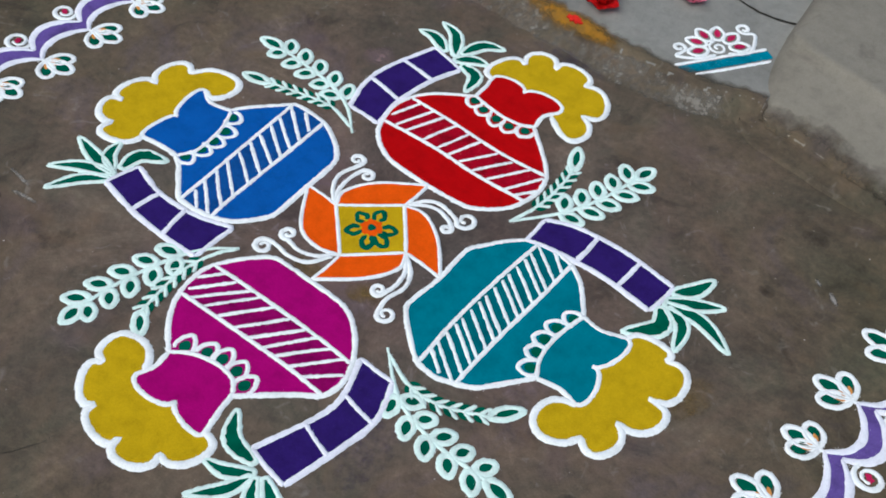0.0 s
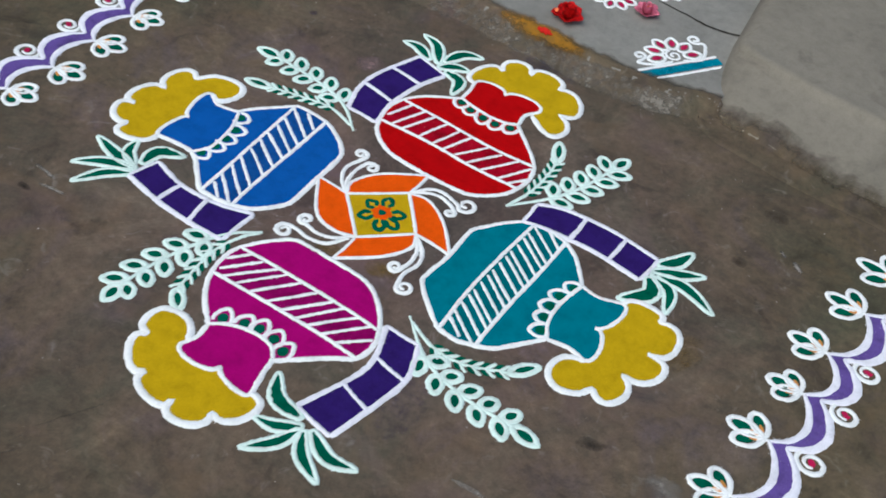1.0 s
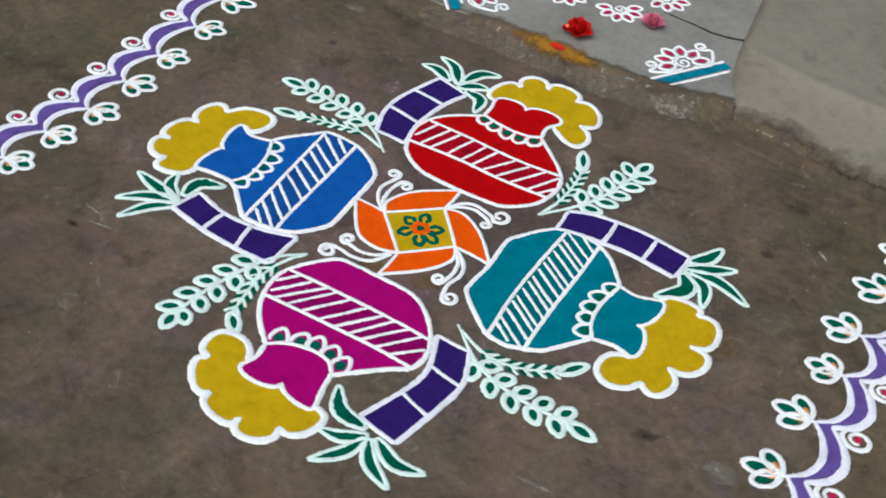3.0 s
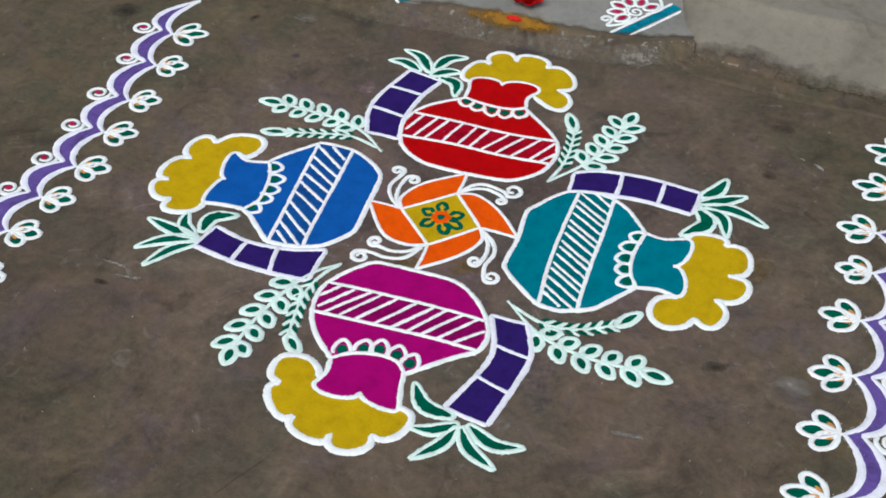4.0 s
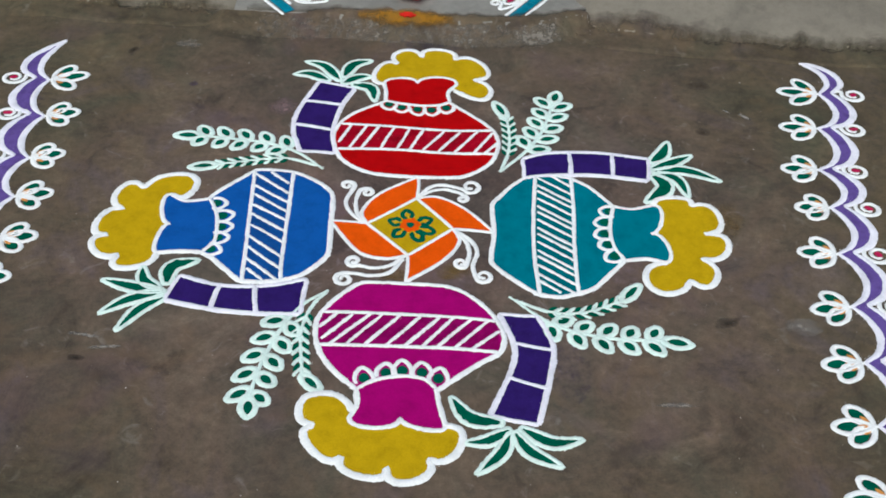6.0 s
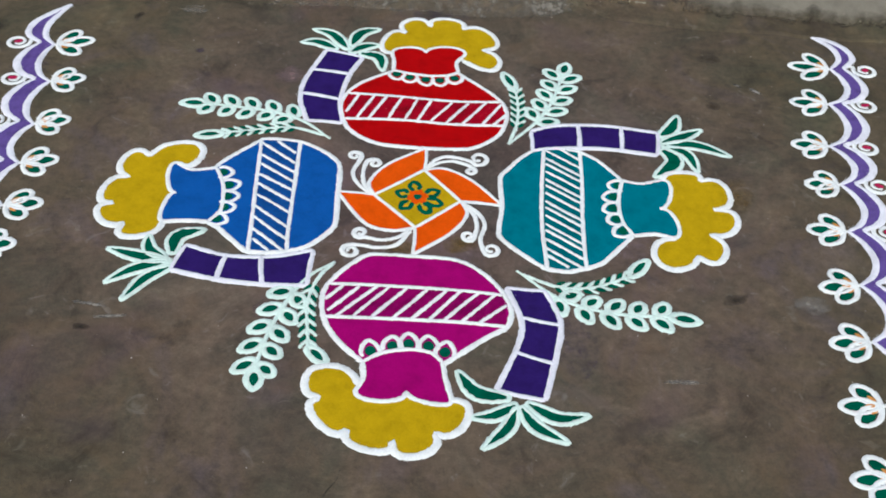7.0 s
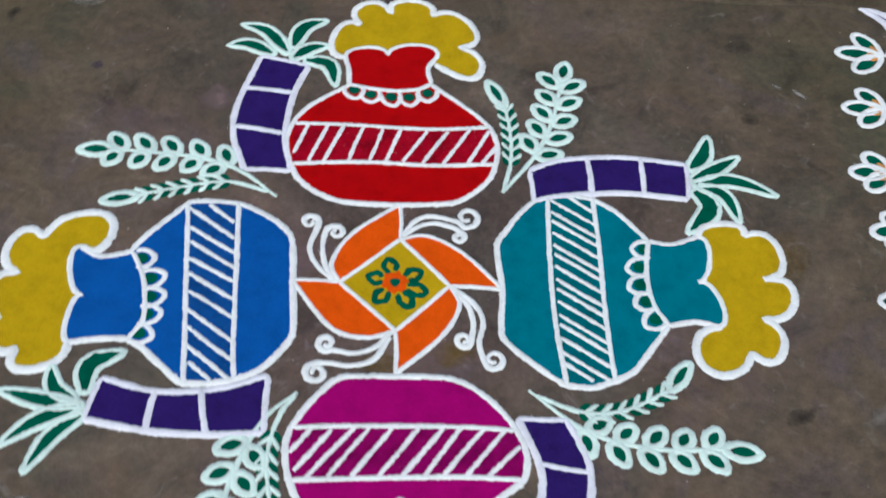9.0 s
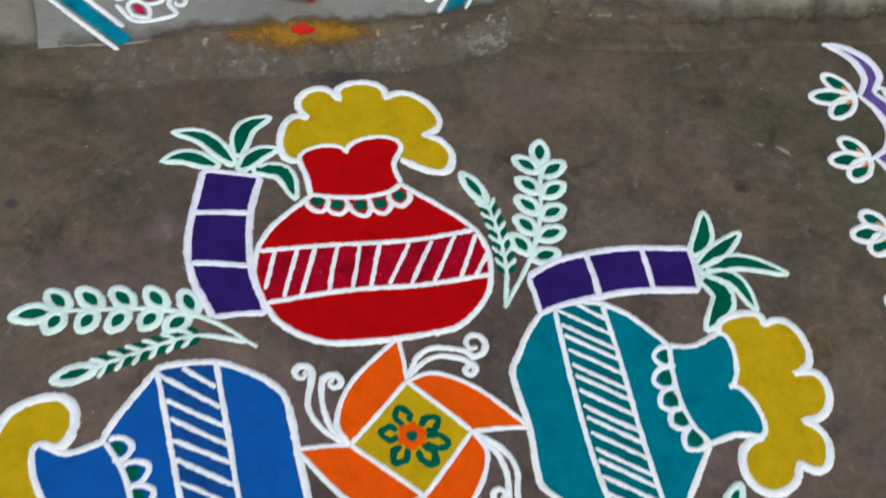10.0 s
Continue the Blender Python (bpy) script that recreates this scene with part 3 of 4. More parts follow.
pot("pot_drawing", "magenta powder pot drawn in white on the yard", magenta, 180,
    left=[(-72, 165), (-110, 181), (-143, 211), (-163, 237), (-178, 267), (-182, 300), (-174, 325), (-143, 350), (-113, 377), (-73, 416)],
    right=[(81, 167), (111, 192), (134, 223), (151, 253), (156, 282), (152, 315), (139, 350), (115, 385), (88, 411), (69, 427)],
    base=[(7, 164)],
    neck=[(-67, 416), (-74, 451), (-87, 496), (-55, 507), (-11, 487), (31, 510), (73, 491), (63, 461), (68, 428)],
    arc=[(-46, 397), (-7, 393), (39, 406)],
    froth=[(-87, 496), (-122, 537), (-65, 568), (-40, 621), (3, 589), (42, 615), (78, 574), (133, 563), (132, 512)],
    bulb=[(132, 512), (152, 502), (159, 479), (153, 454), (131, 443), (104, 443), (82, 458), (70, 479)],
    beads=[(-70, 396), (-73, 366), (-41, 384), (-39, 356), (-7, 383), (-4, 353), (21, 389), (23, 363), (57, 405), (65, 376)],
    upper=[(-178, 324), (-89, 321), (60, 326), (145, 330)],
    lower=[(-166, 248), (-85, 244), (68, 246), (148, 250)],
    hatch=[(149, 287), (122, 252), (141, 314), (95, 254), (124, 325), (61, 249), (94, 321), (41, 250), (61, 320), (9, 250), (25, 321), (-29, 248), (-8, 320), (-63, 249), (-40, 317), (-88, 248), (-67, 317), (-122, 248), (-98, 317), (-153, 248), (-129, 317), (-172, 274)],
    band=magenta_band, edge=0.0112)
pot("pot_drawing", "teal powder pot drawn in white on the yard", teal, -90,
    left=[(-75, 153), (-103, 167), (-140, 191), (-168, 217), (-178, 242), (-183, 280), (-174, 316), (-154, 347), (-126, 372), (-98, 394)],
    right=[(87, 155), (112, 172), (136, 199), (159, 227), (171, 247), (175, 284), (164, 316), (146, 349), (108, 379), (68, 408)],
    base=[(9, 159)],
    neck=[(-94, 397), (-89, 434), (-105, 477), (-67, 493), (-17, 467), (15, 498), (64, 490), (56, 455), (64, 411)],
    arc=[(-55, 390), (-15, 387), (28, 393)],
    froth=[(-106, 481), (-139, 523), (-111, 555), (-85, 618), (-26, 573), (6, 627), (48, 562), (111, 588), (111, 533)],
    bulb=[(111, 533), (137, 516), (149, 487), (141, 462), (116, 449), (86, 454), (69, 473), (66, 493)],
    beads=[(-77, 389), (-78, 365), (-43, 378), (-37, 354), (-9, 376), (0, 354), (22, 381), (30, 361), (54, 393), (68, 372)],
    upper=[(-174, 314), (-66, 316), (55, 315), (161, 319)],
    lower=[(-174, 240), (-57, 236), (57, 237), (170, 247)],
    hatch=[(-178, 276), (-150, 310), (-170, 246), (-124, 312), (-146, 246), (-100, 312), (-128, 246), (-82, 312), (-104, 246), (-58, 312), (-80, 246), (-34, 312), (-62, 246), (-16, 312), (-39, 246), (7, 312), (-14, 246), (32, 312), (4, 246), (50, 312), (27, 246), (73, 312), (52, 246), (98, 312), (69, 246), (115, 312), (93, 246), (139, 312), (117, 246), (163, 312), (135, 246), (163, 286)],
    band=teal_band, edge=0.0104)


# ---------------------------------------------------------------- sugar canes
def blade(root, mid, tip, half, n=12, lo=0.0, hi=1.0):
    """A cane leaf outline: full near the root, drawn out to a curved tip."""
    spine = even_count(spline([root, mid, tip], n=14), 41)
    t = np.linspace(lo, hi, n)
    mids = np.column_stack([np.interp(t, np.linspace(0, 1, 41), spine[:, c]) for c in (0, 1)])
    d = np.gradient(mids, axis=0)
    d /= np.linalg.norm(d, axis=1)[:, None]
    side = np.column_stack([-d[:, 1], d[:, 0]])
    u = (t - lo) / (hi - lo)
    prof = half * np.maximum(np.sin(np.pi * u ** 0.80) ** 0.72, 0.40 * (u < 0.02))
    return np.vstack([mids + side * prof[:, None], (mids - side * prof[:, None])[-2::-1]])


def cane(angle, outer, inner, joints, leaves):
    """outer, inner: both edges from the foot to the crown. joints: how far up either edge each joint starts and ends."""
    c = turned([((outer[1][0] + inner[1][0]) / 2 * MM, outer[1][1] * MM)], angle)[0]
    e = thing("sugarcane_drawing", c, "indigo jointed sugar cane with green leaves drawn in white", "cane drawing", "sugar canes beside the pots")
    at = lambda q: np.array(turned([(x * MM, y * MM) for x, y in q], angle))
    o, i = even_count(spline(outer, n=14), 61), even_count(spline(inner, n=14), 61)
    cuts = [(0, 0)] + [(int(60 * a), int(60 * b)) for a, b in joints] + [(60, 60)]
    for (a, c), (b, d) in zip(cuts, cuts[1:]):
        part("cane_segment", fill(at(np.vstack([o[a:b + 1], i[c:d + 1][::-1]])), 0.0010), indigo, e)
    for side in (o, i):
        part("cane_edge", stroke(at(side), 0.0118, 0.0025, rough=1.5), lilac_white, e)
    for k, (a, b) in enumerate(cuts):
        part("cane_joint", stroke(at(spline([o[a], (o[a] + i[b]) / 2 + (0, 1.5), i[b]], n=6)), 0.0090 + 0.002 * (angle != 180) * (0 < k < 3), 0.0024, base=0.0003, rough=1.4), lilac_white, e)
    for k, (root, mid, tip, half) in enumerate(leaves):
        leaf = part("cane_leaf", stroke(at(blade(root, mid, tip, half)), 0.0092, 0.0022, closed=True, rough=1.3), mint_white, e, "pointed leaf outlined in white")
        part("leaf_fill", fill(at(blade(root, mid, tip, half + 0.4, 12, 0.0, 0.96)), 0.0010 + 0.00015 * k), green, leaf)
    return e


cane(0, [(-255, 217), (-279, 289), (-278, 361), (-247, 474)],
     [(-180, 216), (-195, 292), (-187, 383), (-164, 454)], [(0.37, 0.34), (0.71, 0.72)],
     [((-226, 481), (-271, 503), (-308, 498), 12.5), ((-201, 484), (-242, 537), (-287, 552), 12.5), ((-194, 499), (-177, 549), (-136, 570), 13.5), ((-193, 472), (-162, 498), (-130, 506), 12), ((-170, 468), (-129, 460), (-115, 409), 12.5)])
cane(90, [(-259, 188), (-263, 265), (-259, 350), (-243, 439)],
     [(-167, 188), (-191, 260), (-197, 345), (-177, 424)], [(0.33, 0.40), (0.65, 0.68)],
     [((-236, 440), (-269, 478), (-326, 508), 11), ((-221, 443), (-246, 501), (-286, 548), 12), ((-221, 449), (-214, 504), (-199, 566), 12), ((-213, 455), (-195, 487), (-156, 499), 11), ((-201, 445), (-156, 444), (-132, 397), 14)])
cane(180, [(-242, 229), (-266, 287), (-268, 343), (-243, 482)],
     [(-172, 228), (-199, 297), (-199, 353), (-162, 468)], [(0.34, 0.30), (0.69, 0.64)],
     [((-213, 492), (-265, 518), (-317, 507), 12), ((-202, 501), (-230, 540), (-282, 567), 11), ((-195, 504), (-182, 545), (-143, 591), 10.5), ((-195, 496), (-161, 521), (-121, 530), 10.5), ((-182, 483), (-127, 476), (-93, 431), 13)])
cane(-90, [(-233, 213), (-257, 266), (-268, 368), (-257, 479)],
     [(-169, 217), (-182, 265), (-192, 365), (-183, 474)], [(0.39, 0.39), (0.72, 0.72)],
     [((-247, 483), (-276, 510), (-323, 526), 14), ((-224, 484), (-251, 532), (-279, 574), 12.5), ((-216, 487), (-225, 555), (-195, 628), 12.5), ((-212, 496), (-193, 536), (-136, 554), 11), ((-202, 486), (-164, 508), (-113, 464), 16)])


# ---------------------------------------------------------------- leafy sprigs between the pots
def grain(e, foot, tip, half):
    g = part("grain", stroke(oval(foot, tip, half, 18), 0.0112, 0.0021, closed=True, rough=1.3), mint_white, e, "white looped grain with green centre")
    a, b = vec(foot), vec(tip)
    part("grain_centre", fill(oval(a + (b - a) * 0.2, a + (b - a) * 0.84, half * 0.66, 12), 0.0013), green, g)


def sprig(stem, tip, short, short_tip, first, last, spread):
    e = thing("sprig_drawing", mm([stem[1]])[0], "sprig of green grains drawn in white powder on the yard", "sprig drawing", "sprigs between the pots")
    s = spline(mm(stem), n=14)
    part("stem", stroke(s, 0.0074, 0.0020, wide=(0.6, 1.0, 1.1, 0.95, 0.85)), mint_white, e)
    pts = evenly(s, 0.001)
    m = len(pts)
    for k in range(5):
        f = first + (last - first) * k / 4
        j = min(m - 2, int(f * m))
        p, d = pts[j], pts[min(j + 8, m - 1)] - pts[max(j - 8, 0)]
        d /= np.linalg.norm(d)
        n = np.array([-d[1], d[0]])
        for w in (1, -1):
            wob = 1 + 0.12 * hand(k, w, 1.3, stem[0][0])
            foot = p + d * (0.004 * w) + n * w * 0.003
            end = p + (d * 0.024 + n * w * (spread + 1.5) * MM) * wob
            grain(e, foot, end, 0.0120)
    d = vec(mm([tip])[0]) - pts[-1]
    grain(e, pts[-1] - d * 0.05, pts[-1] + d, 0.0125)
    q = spline(mm(short), n=14)
    part("stem", stroke(q, 0.0072, 0.0019), mint_white, e)
    pts = evenly(q, 0.001)
    m = len(pts)
    for k in range(6):
        j = int(m * (0.36 + 0.60 * k / 5.3))
        p, d = pts[j], pts[min(j + 8, m - 1)] - pts[max(j - 8, 0)]
        d /= np.linalg.norm(d)
        n = np.array([-d[1], d[0]])
        for w in (1, -1):
            a, b = p - d * 0.002, p + d * 0.017 + n * w * 0.0155
            barb = part("barb", stroke(spline([a, (a + b) / 2 + n * w * 0.0012, b], n=4), 0.0068, 0.0019), mint_white, e)
            part("barb_leaf", fill(lens(p - d * 0.011 + n * w * 0.002, p + d * 0.006 + n * w * 0.0150, 0.0048, 0, 0.5, 8), 0.0010), green, barb)
    d = vec(mm([short_tip])[0]) - pts[-1]
    grain(e, pts[-1], pts[-1] + d, 0.0105)
    return e


sprig([(-199, 162), (-262, 214), (-338, 240), (-473, 251)], (-527, 248), [(-212, 172), (-282, 190), (-366, 172), (-419, 156)], (-474, 143), 0.36, 0.94, 31)
sprig([(167, 185), (227, 272), (260, 350), (281, 445)], (291, 485), [(167, 185), (183, 253), (184, 323), (177, 377)], (150, 434), 0.36, 0.92, 36)
sprig([(190, -182), (272, -247), (366, -272), (470, -271)], (519, -278), [(200, -190), (268, -216), (331, -211), (400, -176)], (435, -129), 0.33, 0.90, 30)
sprig([(-145, -193), (-187, -234), (-217, -298), (-239, -384), (-247, -463)], (-242, -504), [(-147, -196), (-168, -232), (-180, -300), (-165, -403)], (-130, -437), 0.36, 0.94, 33)


# ---------------------------------------------------------------- the centre
def medallion():
    e = thing("centre_medallion", (0, 0), "mustard square with green flower, orange petals and white tendrils", "flower drawing")
    T, Rt, B, Lf = (0, 84), (77, -2), (-5, -86), (-92, -1)
    part("square_fill", fill(np.array(mm([T, Lf, B, Rt])), 0.0010), yellow, e)
    for a, b in ((T, Rt), (Rt, B), (B, Lf), (Lf, T)):
        part("square_line", stroke(spline(mm([a, ((a[0] + b[0]) / 2 + 0.8, (a[1] + b[1]) / 2), b])), 0.0088, 0.0024), white, e)
    for a, c1, c2, tip, b in ((Lf, (-105, 35), (-76, 92), (-1, 154), T), (T, (42, 92), (98, 61), (159, -6), Rt),
                              (Rt, (91, -39), (63, -94), (-4, -159), B), (B, (-51, -98), (-103, -81), (-165, 2), Lf)):
        arc = spline(mm([a, c1, c2, tip]), n=9)
        edge = spline(mm([tip, ((tip[0] + b[0]) / 2 + 1.5, (tip[1] + b[1]) / 2 + 1.5), b]), n=5)
        p = part("petal", fill(np.vstack([arc, edge[1:]]), 0.0009), orange, e, "orange powder petal edged in white")
        part("petal_line", stroke(arc, 0.0080, 0.0022), white, p)
        part("petal_line", stroke(edge, 0.0074, 0.0021), white, p)
    c = vec((-7, 1)) * MM
    for px, py in ((-19, 49), (37, 24), (45, -19), (18, -47), (-39, -38), (-52, 13)):
        tip = vec((px, py)) * MM
        reach = np.linalg.norm(tip - c)
        d = (tip - c) / reach
        n = np.array([-d[1], d[0]])
        end = reach - 0.004
        loop = [c + d * 0.019 + n * 0.004, c + d * (end * 0.72) + n * 0.0105, c + d * end, c + d * (end * 0.70) - n * 0.0100, c + d * 0.021 - n * 0.005]
        part("flower_petal", stroke(spline(loop, n=6), 0.0100, 0.0010, base=0.0011, step=0.0025, rough=1.6), green, e)
    ring = [c + 0.0195 * (1 + 0.10 * math.sin(6 * t) + 0.08 * math.sin(11 * t)) * np.array([math.cos(t), math.sin(t)]) for t in np.linspace(0, 2 * math.pi, 36, endpoint=False)]
    part("flower_heart", fill(np.array(ring), 0.0016, 0.0005), orange, e)
    dot = [c + 0.0078 * (1 + 0.12 * math.sin(3 * t)) * np.array([math.cos(t), math.sin(t)]) for t in np.linspace(0, 2 * math.pi, 14, endpoint=False)]
    part("flower_eye", fill(np.array(dot), 0.0022, 0.001), green, e)
    for path, centre, r, way in (
            ([(-97, 0), (-128, 30), (-141, 63), (-132, 99)], (-143, 114), 13, 1),
            ([(-99, 2), (-116, 34), (-121, 68), (-117, 98)], (-101, 95), 12, -1),
            ([(-13, -89), (-36, -115), (-67, -126), (-96, -121)], (-107, -109), 13, -1),
            ([(-14, -97), (-37, -136), (-72, -147), (-104, -143), (-128, -146)], (-120, -160), 15, 1),
            ([(79, -6), (104, -36), (112, -68), (108, -101)], (97, -98), 12, -1),
            ([(80, -3), (115, -35), (127, -66), (120, -104), (129, -139)], (141, -131), 15, 1),
            ([(4, 94), (25, 123), (51, 132), (92, 122)], (107, 132), 19, 1),
            ([(4, 91), (29, 111), (55, 118), (83, 111)], (92, 92), 10, -1)):
        part("tendril", stroke(curl_end(mm(path), mm([centre])[0], r * MM, way), 0.0078, 0.0020, wide=(1.0, 1.1, 0.95, 1.1, 1.3, 1.15, 0.7)), white, e)
    return e


medallion()


# ---------------------------------------------------------------- the two border vines
def bud(e, joint, tip, way):
    """Three grains on a short stalk, pointing inwards from the vine; way is +1 where it points to +x."""
    j, t = vec(joint), vec(tip)
    d = (t - j) / np.linalg.norm(t - j)
    root = j + d * 0.009
    reach = np.linalg.norm(t - root)
    b = part("bud", stroke(spline([j, (j + root) / 2, root + d * 0.006], n=4), 0.0075, 0.0020), white, e, "bud of three green grains with orange dabs")
    for ang, f in ((0, 1.0), (38, 0.86), (-48, 0.80)):
        v = vec(turned([d], ang)[0])
        a, z = root + v * 0.003, root + v * reach * f
        part("bud_petal", stroke(oval(z, a, 0.0164, 20), 0.0096, 0.0021, closed=True), white, b)
        part("bud_fill", fill(oval(z - v * 0.007, a + v * 0.016, 0.0098, 14), 0.0013 + 0.0001 * (ang > 0) - 0.0001 * (ang < 0)), green, b)
        part("bud_dab", fill(oval(a + v * 0.008, a + v * 0.026, 0.0040, 10), 0.0017 + 0.0001 * (ang > 0) - 0.0001 * (ang < 0), 0.0), peach, b)


def vine(tip, joints, tips, width, out, deep, deep_out, curl_size):
    """joints: where the buds sprout, from the far end; out: the way the scallops bulge; deep, deep_out: how far either edge does."""
    e = thing("border_vine_drawing", mm([joints[2]])[0], "scalloped violet vine with buds and curls drawn in white", "vine drawing", "border vines")
    inner, outer = [], []
    prev_in, prev_out = vec(tip), vec(tip)
    for k, j in enumerate(joints):
        j = vec(j)
        o = j + vec((out * width, 6))
        d = j - prev_in
        n = np.array([d[1], -d[0]]) / np.linalg.norm(d) * 1.0
        if n[0] * out < 0:
            n = -n
        arc_in = spline([prev_in, prev_in + d * 0.20 + n * deep * (0.62 if k else 0.55), prev_in + d * 0.50 + n * deep * (1.02 if k else 1.12), prev_in + d * 0.80 + n * deep * (0.76 if k else 0.95), j], n=8)
        d2 = o - prev_out
        arc_out = spline([prev_out, prev_out + d2 * 0.20 + n * deep_out * (0.62 if k else 0.55), prev_out + d2 * 0.50 + n * deep_out * (1.02 if k else 1.12), prev_out + d2 * 0.80 + n * deep_out * (0.76 if k else 0.95), o], n=8)
        part("band_fill", fill(np.vstack([arc_in, arc_out[::-1]]) * MM, 0.0010), violet, e)
        part("band_edge", stroke(arc_in * MM, 0.0138, 0.0022, wide=(0.5, 0.95, 1.15, 1.0, 0.6)), lilac_white, e)
        part("band_edge", stroke(arc_out * MM, 0.0162, 0.0022, wide=(0.45, 1.0, 1.15, 1.0, 0.55)), lilac_white, e)
        if k < len(tips):
            bud(e, j * MM, vec(tips[k]) * MM, -out)
        c = o + vec((out * (49 + 4 * hand(k, 1, 1.9, 3.0)), -2))
        big = curl_size + 0.14 * hand(k, out, 1.3, 5.0)
        ring = [c + 31 * big * (1 - 0.66 * u) * np.array([out * math.cos(2 * math.pi * 1.4 * u + 2.7), 0.90 * math.sin(2 * math.pi * 1.4 * u + 2.7)]) for u in np.linspace(0, 1, 26)]
        curl = part("curl", stroke(spline([o, (o + ring[0]) / 2 + (0, 5)] + ring, n=3) * MM, 0.0078, 0.0020, wide=(0.8, 1.0, 1.3, 1.3, 1.1, 0.9, 0.6)), white, e, "white spiral curl with crimson dot")
        dab = [c + 7.5 * (1 + 0.25 * math.sin(2 * t + k) + 0.15 * math.sin(5 * t)) * np.array([math.cos(t), 0.85 * math.sin(t)]) for t in np.linspace(0, 2 * math.pi, 14, endpoint=False)]
        part("curl_dot", fill(np.array(dab) * MM, 0.0016, ragged=0.002), crimson, curl)
        prev_in, prev_out = j, o
    return e


vine((845, 678), [(890, 535), (865, 402), (841, 254), (842, 131), (832, -9), (829, -155), (824, -296), (818, -440), (812, -590)],
     [(798, 540), (782, 402), (763, 254), (772, 127), (754, -9), (753, -169), (748, -307), (739, -448), (732, -598)], 29, 1, 38, 46, 0.88)
vine((-854, 583), [(-848, 421), (-819, 288), (-808, 142), (-800, 18), (-793, -106), (-806, -218), (-812, -330), (-812, -460)],
     [(-768, 451), (-750, 311), (-741, 167), (-728, 39), (-721, -90), (-737, -204), (-744, -318), (-740, -450)], 31, -1, 28, 42, 0.88)


# ---------------------------------------------------------------- drawings on the door sill
def raised(ob, z):
    ob.location.z = z
    return ob


def lotus(centre, aim, size, petals=6, arc=190, curls=True):
    """A small lotus with crimson petals round a spiral; aim: degrees of its middle petal."""
    e = thing("lotus_drawing", (centre[0], centre[1], 0), "small white lotus with crimson petals drawn on the sill", "lotus drawing", "lotuses on the sill")
    c = vec(centre)
    ring = [c + size * 0.30 * (1 - 0.8 * u) * np.array([math.cos(radians(aim) + 9 * u), math.sin(radians(aim) + 9 * u)]) for u in np.linspace(0, 1, 18)]
    part("spiral", stroke(spline(ring, n=3), 0.0060, 0.0020), white, e)
    for k in range(petals):
        a = radians(aim - arc / 2 + arc * k / (petals - 1))
        d = np.array([math.cos(a), math.sin(a)])
        p = part("petal", stroke(oval(c + d * size * 0.36, c + d * size, size * 0.22, 16), 0.0075, 0.0021, closed=True), white, e)
        part("petal_fill", fill(oval(c + d * size * 0.50, c + d * size * 0.86, size * 0.10, 12), 0.0014), crimson, p)
    if curls:
        for s, far_out, up, r in ((1, 1.30, 0.30, 0.20), (-1, 1.25, 0.85, 0.22)):
            d = vec(turned([(1, 0)], aim + s * 95)[0])
            n = vec(turned([(1, 0)], aim)[0])
            path = [c + d * size * 0.2 - n * size * 0.30, c + d * size * 0.9 - n * size * 0.28, c + d * size * (far_out + 0.12) + n * size * (up - 0.35)]
            part("tendril", stroke(curl_end(path, c + d * size * (far_out - 0.10) + n * size * up, size * r, s), 0.0082, 0.0021), white, e)
    return raised(e, SILL_Z + 0.0006)


def ribbon(a, b, width):
    """A turquoise stripe between two white lines."""
    a, b = vec(a), vec(b)
    d = (b - a) / np.linalg.norm(b - a)
    n = np.array([-d[1], d[0]])
    e = thing("ribbon_drawing", (*((a + b) / 2), 0), "turquoise stripe between white lines drawn on the sill", "ribbon drawing", "stripes on the sill")
    h = n * width / 2
    part("stripe_fill", fill(evenly(np.array([a - h * 0.62 + d * 0.004, b - h * 0.62, b + h * 0.62, a + h * 0.62 + d * 0.004]), 0.006, True), 0.0010, ragged=0.002), turquoise, e)
    for s, cut in ((1, 0.0), (-1, 0.03)):
        part("stripe_line", stroke(spline([a + h * s + d * cut, (a + b) / 2 + h * s * 1.04, b + h * s - d * cut * 0.3], n=8), 0.0078, 0.0020), white, e)
    return raised(e, SILL_Z + 0.0006)


ribbon((0.184, 0.738), (0.300, 0.920), 0.038)
lotus((0.206, 0.862), 142, 0.070)
ribbon((-0.345, 0.712), (-0.455, 0.838), 0.040)
lotus((-0.352, 0.822), 42, 0.070)


ribbon((0.270, 1.300), (0.158, 1.488), 0.038)
lotus((0.168, 1.362), 218, 0.070)


# the larger drawing further in on the sill
def star(centre):
    for ang in (-109, -57, -5, 46, 97, 148, 199):
        d = vec(turned([(1, 0)], ang)[0])
        n = np.array([-d[1], d[0]])
        c = vec(centre)
        e = thing("star_arm_drawing", (*(c + d * 0.08), 0), "teal wedge edged in white drawn on the sill", "star drawing", "arms of the star on the sill")
        q = [c + d * 0.022 + n * 0.010, c + d * 0.112 + n * 0.030, c + d * 0.112 - n * 0.030, c + d * 0.022 - n * 0.010]
        part("wedge_fill", fill(np.array(q), 0.0010), teal, e)
        for a, b in zip(q, q[1:] + q[:1]):
            part("wedge_line", stroke(spline([a, (a + b) / 2, b], n=5), 0.0072, 0.0020), white, e)
        raised(e, SILL_Z + 0.0006)
        lotus(c + d * 0.168, ang, 0.060, 6, 200, False)


star((-0.112, 1.125))


